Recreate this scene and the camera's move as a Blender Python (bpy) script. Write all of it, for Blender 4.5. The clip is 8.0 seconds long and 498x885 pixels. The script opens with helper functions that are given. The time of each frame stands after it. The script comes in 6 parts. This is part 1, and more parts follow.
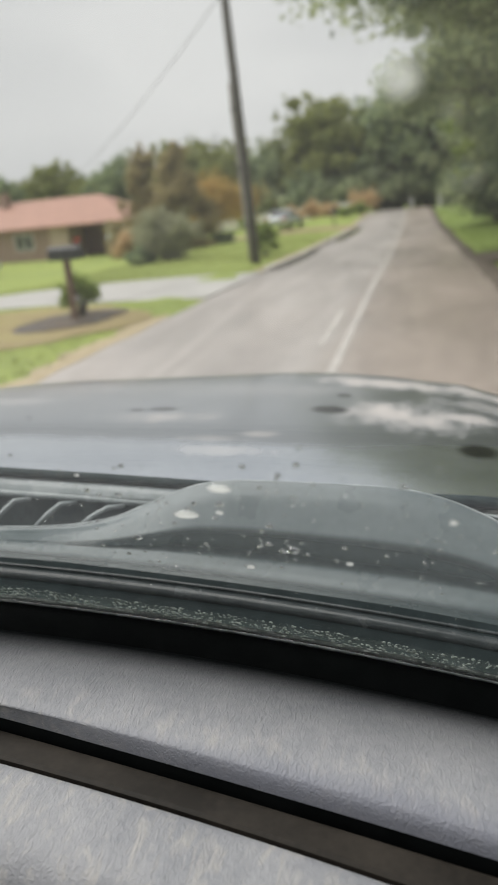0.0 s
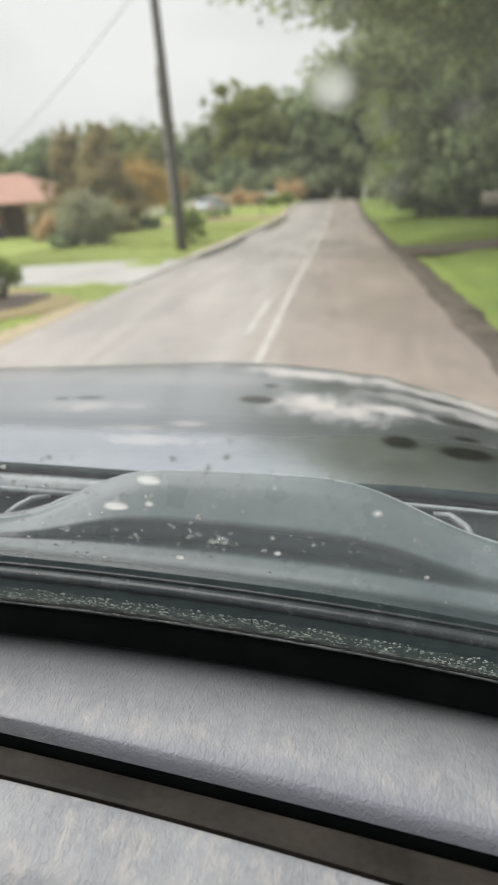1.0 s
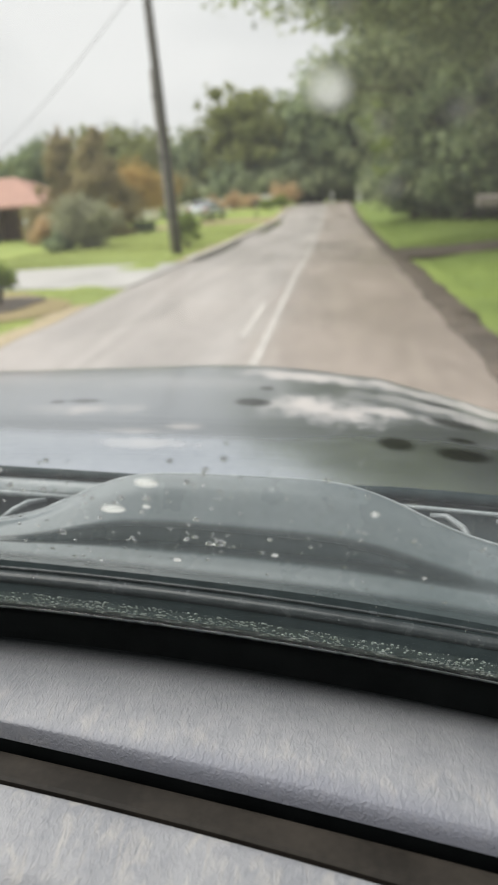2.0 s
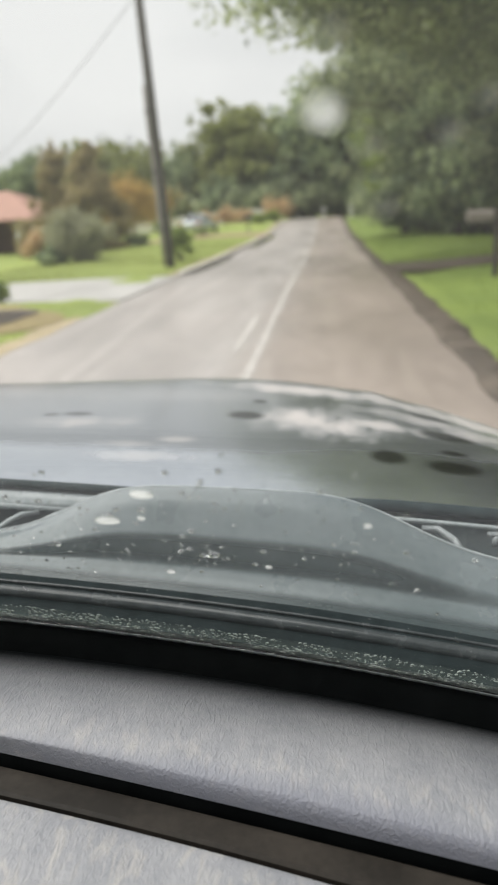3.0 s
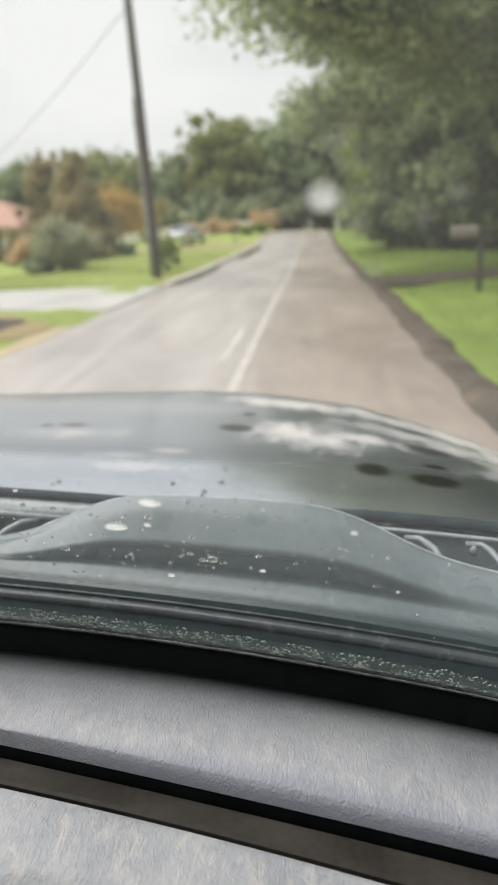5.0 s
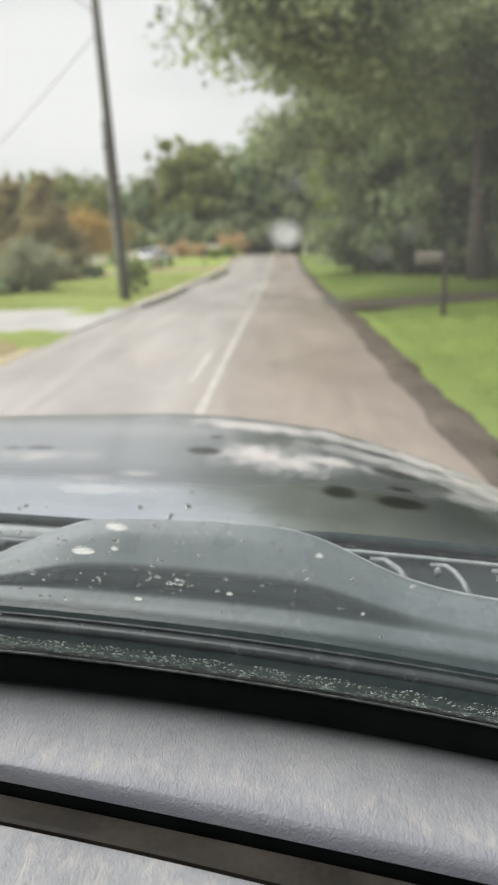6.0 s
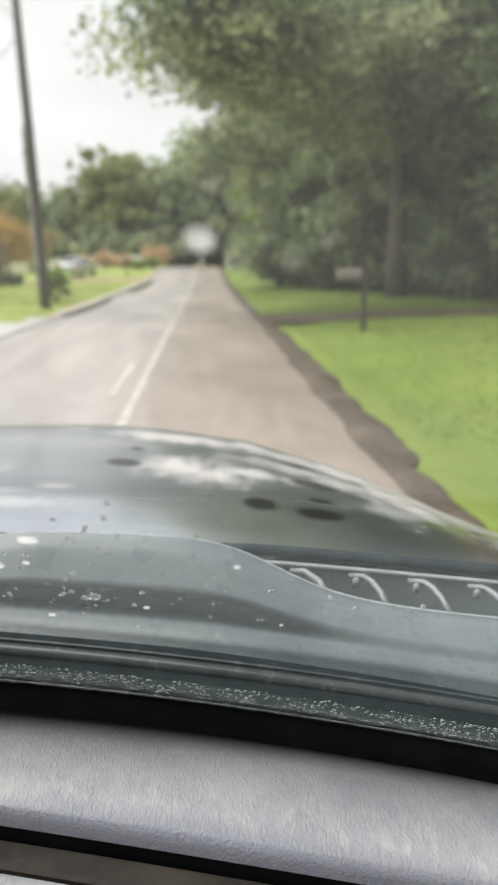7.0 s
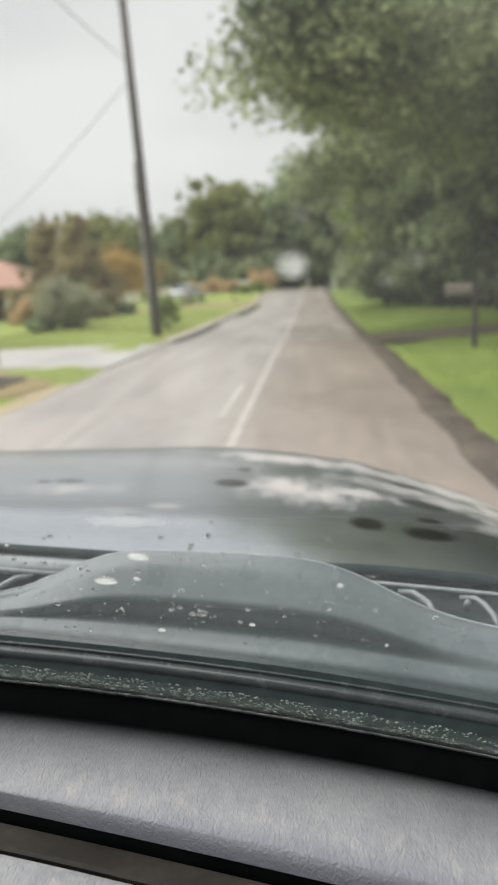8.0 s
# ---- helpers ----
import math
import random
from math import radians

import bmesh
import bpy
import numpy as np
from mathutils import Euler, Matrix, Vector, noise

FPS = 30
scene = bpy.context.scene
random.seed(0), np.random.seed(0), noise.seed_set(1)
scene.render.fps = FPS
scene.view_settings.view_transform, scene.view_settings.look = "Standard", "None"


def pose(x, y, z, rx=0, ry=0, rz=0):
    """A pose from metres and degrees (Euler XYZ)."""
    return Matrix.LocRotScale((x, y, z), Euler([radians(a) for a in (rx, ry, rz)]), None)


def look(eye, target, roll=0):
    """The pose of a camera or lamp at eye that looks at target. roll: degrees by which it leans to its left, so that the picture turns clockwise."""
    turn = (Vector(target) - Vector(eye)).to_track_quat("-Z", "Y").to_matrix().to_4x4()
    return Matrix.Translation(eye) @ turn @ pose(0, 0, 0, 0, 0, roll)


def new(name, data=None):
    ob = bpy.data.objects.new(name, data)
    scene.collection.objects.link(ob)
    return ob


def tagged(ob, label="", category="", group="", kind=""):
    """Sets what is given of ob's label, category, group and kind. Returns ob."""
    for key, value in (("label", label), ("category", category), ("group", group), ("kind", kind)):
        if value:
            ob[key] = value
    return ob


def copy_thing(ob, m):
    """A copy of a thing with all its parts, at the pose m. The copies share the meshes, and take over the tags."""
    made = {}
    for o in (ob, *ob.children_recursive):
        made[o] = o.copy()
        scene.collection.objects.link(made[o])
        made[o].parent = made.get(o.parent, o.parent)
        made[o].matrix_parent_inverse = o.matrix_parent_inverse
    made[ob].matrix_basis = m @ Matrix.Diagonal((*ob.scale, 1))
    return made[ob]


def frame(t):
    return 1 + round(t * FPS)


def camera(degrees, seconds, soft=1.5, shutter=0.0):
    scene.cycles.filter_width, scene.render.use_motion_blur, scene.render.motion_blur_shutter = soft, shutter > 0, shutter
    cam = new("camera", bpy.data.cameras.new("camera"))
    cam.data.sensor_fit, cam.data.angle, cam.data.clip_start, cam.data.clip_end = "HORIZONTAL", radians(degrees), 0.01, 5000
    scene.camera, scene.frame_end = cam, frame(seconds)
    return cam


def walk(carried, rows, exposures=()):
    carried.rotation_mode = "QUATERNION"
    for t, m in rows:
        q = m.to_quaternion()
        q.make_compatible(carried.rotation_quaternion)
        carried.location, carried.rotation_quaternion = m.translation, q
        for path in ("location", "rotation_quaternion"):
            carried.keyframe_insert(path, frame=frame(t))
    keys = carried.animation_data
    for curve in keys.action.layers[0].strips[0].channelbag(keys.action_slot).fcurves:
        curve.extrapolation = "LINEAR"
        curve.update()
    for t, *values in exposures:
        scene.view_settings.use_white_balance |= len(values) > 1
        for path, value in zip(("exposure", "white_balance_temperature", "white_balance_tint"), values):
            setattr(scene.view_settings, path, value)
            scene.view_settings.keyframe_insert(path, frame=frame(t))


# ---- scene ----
cam = camera(37.0, 8.0, soft=1.8)
# the lens is focused on the windscreen, so the street is soft
cam.data.dof.use_dof, cam.data.dof.focus_distance, cam.data.dof.aperture_fstop = True, 0.9, 5.2

PATH = [
    (0.0, pose(0.0046, 0.0127, 1.5932, 72.83, 4.95, 11.99)),
    (0.5, pose(0.0017, 0.0022, 1.5992, 72.15, 3.79, 8.81)),
    (1.0, pose(0.0028, 0.0069, 1.5981, 71.57, 2.96, 6.65)),
    (2.5, pose(0.0015, 0.0061, 1.5974, 72.23, 3.12, 6.14)),
    (3.0, pose(0.0011, 0.0003, 1.5990, 72.74, 2.92, 5.69)),
    (3.5, pose(-0.0002, 0.0001, 1.6001, 72.12, 2.71, 5.18)),
    (4.0, pose(0.0026, -0.0113, 1.6025, 72.16, 2.86, 6.14)),
    (5.5, pose(-0.0061, -0.0681, 1.6257, 74.36, 1.59, 3.43)),
    (6.0, pose(-0.0016, -0.0664, 1.6253, 75.11, 1.39, 2.40)),
    (6.5, pose(-0.0043, -0.0837, 1.6280, 76.06, 1.33, 1.81)),
    (7.0, pose(0.0026, -0.0610, 1.6221, 76.01, -0.25, -3.29)),
    (7.5, pose(0.0092, -0.0792, 1.6307, 77.64, 1.35, 2.81)),
    (8.0, pose(0.0086, -0.0717, 1.6232, 77.77, 2.37, 4.65)),
]
walk(cam, PATH, exposures=[(0.0, -0.26), (0.5, -0.10), (1.0, 0.02), (2.5, 0.0), (3.5, 0.02), (4.0, 0.13), (5.5, 0.07), (6.5, 0.05), (7.0, 0.24), (7.5, 0.16), (8.0, -0.05)])

# ---- world and light: a bright overcast sky ----
SUN_EL, SUN_AZ = 56.0, -88.0     # degrees; azimuth from straight ahead, negative to the left
world = bpy.data.worlds.new("overcast_sky")
scene.world = world
world.use_nodes = True
wn, wl = world.node_tree.nodes, world.node_tree.links
wn.clear()
w_out = wn.new("ShaderNodeOutputWorld")
w_sky = wn.new("ShaderNodeTexSky")
w_sky.sky_type = "NISHITA"
w_sky.sun_disc = False
w_sky.sun_elevation, w_sky.sun_rotation = radians(SUN_EL), radians(SUN_AZ)
w_sky.air_density, w_sky.dust_density = 1.0, 6.0
w_bg1 = wn.new("ShaderNodeBackground")
w_bg1.inputs["Strength"].default_value = 0.08
wl.new(w_sky.outputs["Color"], w_bg1.inputs["Color"])
w_co = wn.new("ShaderNodeTexCoord")
w_map = wn.new("ShaderNodeMapping")
w_map.inputs["Scale"].default_value = (1.0, 1.0, 2.6)
w_noise = wn.new("ShaderNodeTexNoise")
w_noise.inputs["Scale"].default_value = 1.9
w_noise.inputs["Detail"].default_value = 4.0
w_noise.inputs["Roughness"].default_value = 0.5
w_ramp = wn.new("ShaderNodeValToRGB")
w_ramp.color_ramp.elements[0].position, w_ramp.color_ramp.elements[0].color = 0.34, (0.80, 0.81, 0.81, 1)
w_ramp.color_ramp.elements[1].position, w_ramp.color_ramp.elements[1].color = 0.66, (1.0, 1.0, 0.985, 1)
w_bg2 = wn.new("ShaderNodeBackground")
w_bg2.inputs["Strength"].default_value = 1.0
w_add = wn.new("ShaderNodeMixShader")
w_add.inputs[0].default_value = 0.93    # share of cloud cover
wl.new(w_co.outputs["Generated"], w_map.inputs["Vector"])
wl.new(w_map.outputs["Vector"], w_noise.inputs["Vector"])
wl.new(w_noise.outputs["Fac"], w_ramp.inputs["Fac"])
wl.new(w_ramp.outputs["Color"], w_bg2.inputs["Color"])
wl.new(w_bg1.outputs["Background"], w_add.inputs[1])
wl.new(w_bg2.outputs["Background"], w_add.inputs[2])
wl.new(w_add.outputs["Shader"], w_out.inputs["Surface"])

sun_data = bpy.data.lights.new("sun", "SUN")
sun_data.energy, sun_data.angle, sun_data.color = 4.6, radians(60), (1.0, 0.98, 0.945)
sun = new("sun", sun_data)
_e, _a = radians(SUN_EL), radians(SUN_AZ)
sun.matrix_world = look((math.sin(_a) * math.cos(_e) * 60, math.cos(_a) * math.cos(_e) * 60, math.sin(_e) * 60), (0, 0, 0))


# ---- materials ----
def material(name, dark, light, scale=8.0, rough=(0.5, 0.7), metal=0.0, bump=0.0, bump_scale=60.0, coat=0.0, per_island=0.0,
             per_object=0.0, stretch=(1, 1, 1), specular=0.5, ior=1.45, contrast=(0.35, 0.65), bump_stretch=(1, 1, 1), bump_dist=0.02, bump_warp=0.0):
    """A surface whose colour runs between two tones in coarse and fine grain, with its own relief."""
    m = bpy.data.materials.new(name)
    m.use_nodes = True
    n, l = m.node_tree.nodes, m.node_tree.links
    b = n["Principled BSDF"]
    co = n.new("ShaderNodeTexCoord")
    mp = n.new("ShaderNodeMapping")
    mp.inputs["Scale"].default_value = stretch
    l.new(co.outputs["Object"], mp.inputs["Vector"])
    big = n.new("ShaderNodeTexNoise")
    big.inputs["Scale"].default_value, big.inputs["Detail"].default_value = scale, 5.0
    l.new(mp.outputs["Vector"], big.inputs["Vector"])
    fine = n.new("ShaderNodeTexNoise")
    fine.inputs["Scale"].default_value, fine.inputs["Detail"].default_value = scale * 9, 3.0
    l.new(mp.outputs["Vector"], fine.inputs["Vector"])
    both = n.new("ShaderNodeMath")
    both.operation = "MULTIPLY_ADD"
    both.inputs[1].default_value, both.inputs[2].default_value = 0.3, 0.0
    l.new(fine.outputs["Fac"], both.inputs[0])
    both2 = n.new("ShaderNodeMath")
    both2.operation = "MULTIPLY_ADD"
    both2.inputs[1].default_value = 0.7
    l.new(big.outputs["Fac"], both2.inputs[0])
    l.new(both.outputs[0], both2.inputs[2])
    fac = both2.outputs[0]
    if per_island or per_object:
        src = n.new("ShaderNodeNewGeometry" if per_island else "ShaderNodeObjectInfo")
        rnd = n.new("ShaderNodeMath")
        rnd.operation = "MULTIPLY_ADD"
        rnd.inputs[1].default_value = per_island or per_object
        l.new(src.outputs["Random Per Island" if per_island else "Random"], rnd.inputs[0])
        off = n.new("ShaderNodeMath")
        off.operation = "SUBTRACT"
        off.inputs[1].default_value = 0.5 * (per_island or per_object)
        l.new(fac, off.inputs[0])
        l.new(off.outputs[0], rnd.inputs[2])
        fac = rnd.outputs[0]
    ramp = n.new("ShaderNodeValToRGB")
    ramp.color_ramp.elements[0].position, ramp.color_ramp.elements[0].color = contrast[0], (*dark, 1)
    ramp.color_ramp.elements[1].position, ramp.color_ramp.elements[1].color = contrast[1], (*light, 1)
    l.new(fac, ramp.inputs["Fac"])
    l.new(ramp.outputs["Color"], b.inputs["Base Color"])
    rr = n.new("ShaderNodeMapRange")
    rr.inputs["From Min"].default_value, rr.inputs["From Max"].default_value = 0.3, 0.7
    rr.inputs["To Min"].default_value, rr.inputs["To Max"].default_value = rough
    l.new(big.outputs["Fac"], rr.inputs["Value"])
    l.new(rr.outputs["Result"], b.inputs["Roughness"])
    b.inputs["Metallic"].default_value = metal
    b.inputs["Coat Weight"].default_value = coat
    b.inputs["Specular IOR Level"].default_value = specular
    b.inputs["IOR"].default_value = ior
    if bump:
        mb = n.new("ShaderNodeMapping")
        mb.inputs["Scale"].default_value = bump_stretch
        l.new(co.outputs["Object"], mb.inputs["Vector"])
        bn = n.new("ShaderNodeTexNoise")
        bn.inputs["Scale"].default_value, bn.inputs["Detail"].default_value = bump_scale, 4.0
        bn.inputs["Distortion"].default_value = bump_warp
        l.new(mb.outputs["Vector"], bn.inputs["Vector"])
        bp = n.new("ShaderNodeBump")
        bp.inputs["Strength"].default_value, bp.inputs["Distance"].default_value = bump, bump_dist
        l.new(bn.outputs["Fac"], bp.inputs["Height"])
        l.new(bp.outputs["Normal"], b.inputs["Normal"])
    return m


def leaf_material(name, dark, light, glow=0.5):
    """Leaves: tone differs leaf by leaf, and some light comes through."""
    m = material(name, dark, light, scale=0.42, rough=(0.5, 0.7), per_island=0.32, contrast=(0.33, 0.68))
    n, l = m.node_tree.nodes, m.node_tree.links
    b, out = n["Principled BSDF"], n["Material Output"]
    tr = n.new("ShaderNodeBsdfTranslucent")
    l.new(b.inputs["Base Color"].links[0].from_socket, tr.inputs["Color"])
    mix = n.new("ShaderNodeMixShader")
    mix.inputs[0].default_value = glow
    l.new(b.outputs[0], mix.inputs[1])
    l.new(tr.outputs[0], mix.inputs[2])
    l.new(mix.outputs[0], out.inputs["Surface"])
    return m


def glass_material(name, tint=(0.985, 0.99, 0.988), rough=0.0, gloss=1.0, film=0.0):
    m = bpy.data.materials.new(name)
    m.use_nodes = True
    n, l = m.node_tree.nodes, m.node_tree.links
    n.clear()
    out = n.new("ShaderNodeOutputMaterial")
    tr = n.new("ShaderNodeBsdfTransparent")
    tr.inputs["Color"].default_value = (*tint, 1)
    gl = n.new("ShaderNodeBsdfGlossy")
    gl.inputs["Roughness"].default_value = rough
    lw = n.new("ShaderNodeLayerWeight")
    pw = n.new("ShaderNodeMath")
    pw.operation = "POWER"
    pw.inputs[1].default_value = 5.0
    l.new(lw.outputs["Facing"], pw.inputs[0])
    mul = n.new("ShaderNodeMath")
    mul.operation = "MULTIPLY_ADD"
    mul.inputs[1].default_value, mul.inputs[2].default_value = 0.5 * gloss, 0.045 * gloss
    l.new(pw.outputs[0], mul.inputs[0])
    mix = n.new("ShaderNodeMixShader")
    l.new(mul.outputs[0], mix.inputs[0])
    l.new(tr.outputs[0], mix.inputs[1])
    l.new(gl.outputs[0], mix.inputs[2])
    last = mix.outputs[0]
    if film:
        # thin scattering film of dirt and rain, added as haze that lifts dark tones
        co = n.new("ShaderNodeTexCoord")
        ns = n.new("ShaderNodeTexNoise")
        ns.inputs["Scale"].default_value, ns.inputs["Detail"].default_value = 7.0, 4.0
        l.new(co.outputs["Object"], ns.inputs["Vector"])
        mr = n.new("ShaderNodeMapRange")
        mr.inputs["From Min"].default_value, mr.inputs["From Max"].default_value = 0.3, 0.7
        mr.inputs["To Min"].default_value, mr.inputs["To Max"].default_value = film * 0.6, film * 1.4
        l.new(ns.outputs["Fac"], mr.inputs["Value"])
        # the haze is weak low on the pane and full towards its top
        xyz = n.new("ShaderNodeSeparateXYZ")
        l.new(co.outputs["Object"], xyz.inputs[0])
        veil = n.new("ShaderNodeMapRange")
        veil.interpolation_type = "SMOOTHSTEP"
        veil.inputs["From Min"].default_value, veil.inputs["From Max"].default_value = 1.42, 1.62
        veil.inputs["To Min"].default_value, veil.inputs["To Max"].default_value = 0.18, 1.0
        l.new(xyz.outputs["Z"], veil.inputs["Value"])
        amount = n.new("ShaderNodeMath")
        amount.operation = "MULTIPLY"
        l.new(mr.outputs["Result"], amount.inputs[0])
        l.new(veil.outputs["Result"], amount.inputs[1])
        df = n.new("ShaderNodeBsdfTranslucent")
        df.inputs["Color"].default_value = (0.8, 0.8, 0.79, 1)
        mix2 = n.new("ShaderNodeMixShader")
        l.new(amount.outputs[0], mix2.inputs[0])
        l.new(last, mix2.inputs[1])
        l.new(df.outputs[0], mix2.inputs[2])
        last = mix2.outputs[0]
    l.new(last, out.inputs["Surface"])
    return m


def water_material(name):
    m = bpy.data.materials.new(name)
    m.use_nodes = True
    b = m.node_tree.nodes["Principled BSDF"]
    b.inputs["Base Color"].default_value = (0.95, 0.97, 0.97, 1)
    b.inputs["Roughness"].default_value = 0.02
    b.inputs["IOR"].default_value = 1.33
    b.inputs["Transmission Weight"].default_value = 1.0
    return m


def toned_across(m, x0, x1, tone):
    """Multiplies the base colour by a tone from x1 on, fading in from x0."""
    n, l = m.node_tree.nodes, m.node_tree.links
    b = n["Principled BSDF"]
    co, xyz, ns, ad, mr = n.new("ShaderNodeTexCoord"), n.new("ShaderNodeSeparateXYZ"), n.new("ShaderNodeTexNoise"), n.new("ShaderNodeMath"), n.new("ShaderNodeMapRange")
    l.new(co.outputs["Object"], xyz.inputs[0])
    l.new(co.outputs["Object"], ns.inputs["Vector"])
    ns.inputs["Scale"].default_value, ns.inputs["Detail"].default_value = 0.8, 4.0
    ad.operation = "MULTIPLY_ADD"
    ad.inputs[1].default_value = 0.5
    l.new(ns.outputs["Fac"], ad.inputs[0])
    l.new(xyz.outputs["X"], ad.inputs[2])
    mr.interpolation_type = "SMOOTHSTEP"
    mr.inputs["From Min"].default_value, mr.inputs["From Max"].default_value = x0 + 0.25, x1 + 0.25
    l.new(ad.outputs[0], mr.inputs["Value"])
    mix = n.new("ShaderNodeMix")
    mix.data_type, mix.blend_type = "RGBA", "MULTIPLY"
    mix.inputs["B"].default_value = (*tone, 1)
    l.new(mr.outputs["Result"], mix.inputs["Factor"])
    l.new(b.inputs["Base Color"].links[0].from_socket, mix.inputs["A"])
    l.new(mix.outputs["Result"], b.inputs["Base Color"])
    return m


def wet_streaks(m, tone, stretch, scale, lo, hi, amount, gloss):
    """Lays long uneven streaks of another tone and gloss over a surface."""
    n, l = m.node_tree.nodes, m.node_tree.links
    b = n["Principled BSDF"]
    co, mp, ns, mr, mix, mixr = n.new("ShaderNodeTexCoord"), n.new("ShaderNodeMapping"), n.new("ShaderNodeTexNoise"), n.new("ShaderNodeMapRange"), n.new("ShaderNodeMix"), n.new("ShaderNodeMix")
    mp.inputs["Scale"].default_value = stretch
    l.new(co.outputs["Object"], mp.inputs["Vector"])
    l.new(mp.outputs["Vector"], ns.inputs["Vector"])
    ns.inputs["Scale"].default_value, ns.inputs["Detail"].default_value, ns.inputs["Distortion"].default_value = scale, 6.0, 0.6
    mr.interpolation_type = "SMOOTHSTEP"
    mr.inputs["From Min"].default_value, mr.inputs["From Max"].default_value, mr.inputs["To Max"].default_value = lo, hi, amount
    l.new(ns.outputs["Fac"], mr.inputs["Value"])
    mix.data_type = "RGBA"
    mix.inputs["B"].default_value = (*tone, 1)
    l.new(mr.outputs["Result"], mix.inputs["Factor"])
    l.new(b.inputs["Base Color"].links[0].from_socket, mix.inputs["A"])
    l.new(mix.outputs["Result"], b.inputs["Base Color"])
    mixr.inputs["B"].default_value = gloss
    l.new(mr.outputs["Result"], mixr.inputs["Factor"])
    l.new(b.inputs["Roughness"].links[0].from_socket, mixr.inputs["A"])
    l.new(mixr.outputs["Result"], b.inputs["Roughness"])
    return m


M = {}


def vinyl():
    """Grained grey vinyl, with the shade under the windscreen's foot painted into its colour."""
    m = material("sun_bleached_vinyl", (0.208, 0.214, 0.231), (0.291, 0.294, 0.306), scale=11, rough=(0.46, 0.58), bump=0.72, bump_scale=200, bump_warp=1.2,
                 bump_stretch=(1.0, 0.42, 1.0), bump_dist=0.0024)
    n, l = m.node_tree.nodes, m.node_tree.links
    b = n["Principled BSDF"]
    co = n.new("ShaderNodeTexCoord")
    xyz = n.new("ShaderNodeSeparateXYZ")
    l.new(co.outputs["Object"], xyz.inputs[0])
    # distance forward, with the dash's bow taken out
    sq = n.new("ShaderNodeMath")
    sq.operation = "MULTIPLY"
    l.new(xyz.outputs["X"], sq.inputs[0])
    l.new(xyz.outputs["X"], sq.inputs[1])
    a = n.new("ShaderNodeMath")
    a.operation = "MULTIPLY_ADD"
    a.inputs[1].default_value = 0.13
    l.new(sq.outputs[0], a.inputs[0])
    l.new(xyz.outputs["Y"], a.inputs[2])
    c = n.new("ShaderNodeMath")
    c.operation = "MULTIPLY_ADD"
    c.inputs[1].default_value = 0.195
    l.new(xyz.outputs["X"], c.inputs[0])
    l.new(a.outputs[0], c.inputs[2])
    # the painted shade strip is wider towards the driver
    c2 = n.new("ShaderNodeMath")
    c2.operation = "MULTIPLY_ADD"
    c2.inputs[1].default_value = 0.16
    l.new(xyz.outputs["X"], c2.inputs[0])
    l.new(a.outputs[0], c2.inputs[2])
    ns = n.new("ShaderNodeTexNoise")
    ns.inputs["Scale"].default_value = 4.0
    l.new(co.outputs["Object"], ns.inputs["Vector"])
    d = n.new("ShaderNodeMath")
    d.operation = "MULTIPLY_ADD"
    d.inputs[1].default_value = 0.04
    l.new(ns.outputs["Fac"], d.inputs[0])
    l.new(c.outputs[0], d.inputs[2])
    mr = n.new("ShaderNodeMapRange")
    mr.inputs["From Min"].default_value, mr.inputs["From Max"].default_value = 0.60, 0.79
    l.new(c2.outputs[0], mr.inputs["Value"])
    # ramp takes the colour to near black, as shade towards the pane's foot
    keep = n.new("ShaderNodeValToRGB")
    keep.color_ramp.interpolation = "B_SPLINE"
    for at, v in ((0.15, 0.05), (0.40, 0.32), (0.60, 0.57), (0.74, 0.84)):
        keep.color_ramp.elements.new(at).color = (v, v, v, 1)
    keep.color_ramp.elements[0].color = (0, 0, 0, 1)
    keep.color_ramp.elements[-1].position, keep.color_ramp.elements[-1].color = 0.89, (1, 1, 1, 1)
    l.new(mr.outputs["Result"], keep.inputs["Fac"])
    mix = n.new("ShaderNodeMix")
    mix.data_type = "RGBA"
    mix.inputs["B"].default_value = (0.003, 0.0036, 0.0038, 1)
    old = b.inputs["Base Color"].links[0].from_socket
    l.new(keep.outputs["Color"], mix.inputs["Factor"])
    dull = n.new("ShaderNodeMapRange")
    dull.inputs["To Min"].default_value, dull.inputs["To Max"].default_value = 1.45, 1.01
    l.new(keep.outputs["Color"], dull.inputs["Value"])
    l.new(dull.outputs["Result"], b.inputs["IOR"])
    # rubbed places and a tan bloom of old polish towards the front edge
    rub, rubr, rubm = n.new("ShaderNodeTexNoise"), n.new("ShaderNodeMapRange"), n.new("ShaderNodeMix")
    rub.inputs["Scale"].default_value, rub.inputs["Detail"].default_value, rub.inputs["Distortion"].default_value = 75.0, 7.0, 0.6
    rubc = n.new("ShaderNodeMapping")
    rubc.inputs["Scale"].default_value = (1.0, 0.35, 1.0)
    l.new(co.outputs["Object"], rubc.inputs["Vector"])
    l.new(rubc.outputs["Vector"], rub.inputs["Vector"])
    rubr.inputs["From Min"].default_value, rubr.inputs["From Max"].default_value, rubr.inputs["To Max"].default_value = 0.50, 0.72, 0.5
    l.new(rub.outputs["Fac"], rubr.inputs["Value"])
    near, nearm = n.new("ShaderNodeMapRange"), n.new("ShaderNodeMath")
    near.interpolation_type = "SMOOTHSTEP"
    near.inputs["From Min"].default_value, near.inputs["From Max"].default_value = 0.69, 0.625
    nearm.operation = "MULTIPLY"
    l.new(d.outputs[0], near.inputs["Value"])
    l.new(near.outputs["Result"], nearm.inputs[0])
    l.new(rubr.outputs["Result"], nearm.inputs[1])
    rubm.data_type = "RGBA"
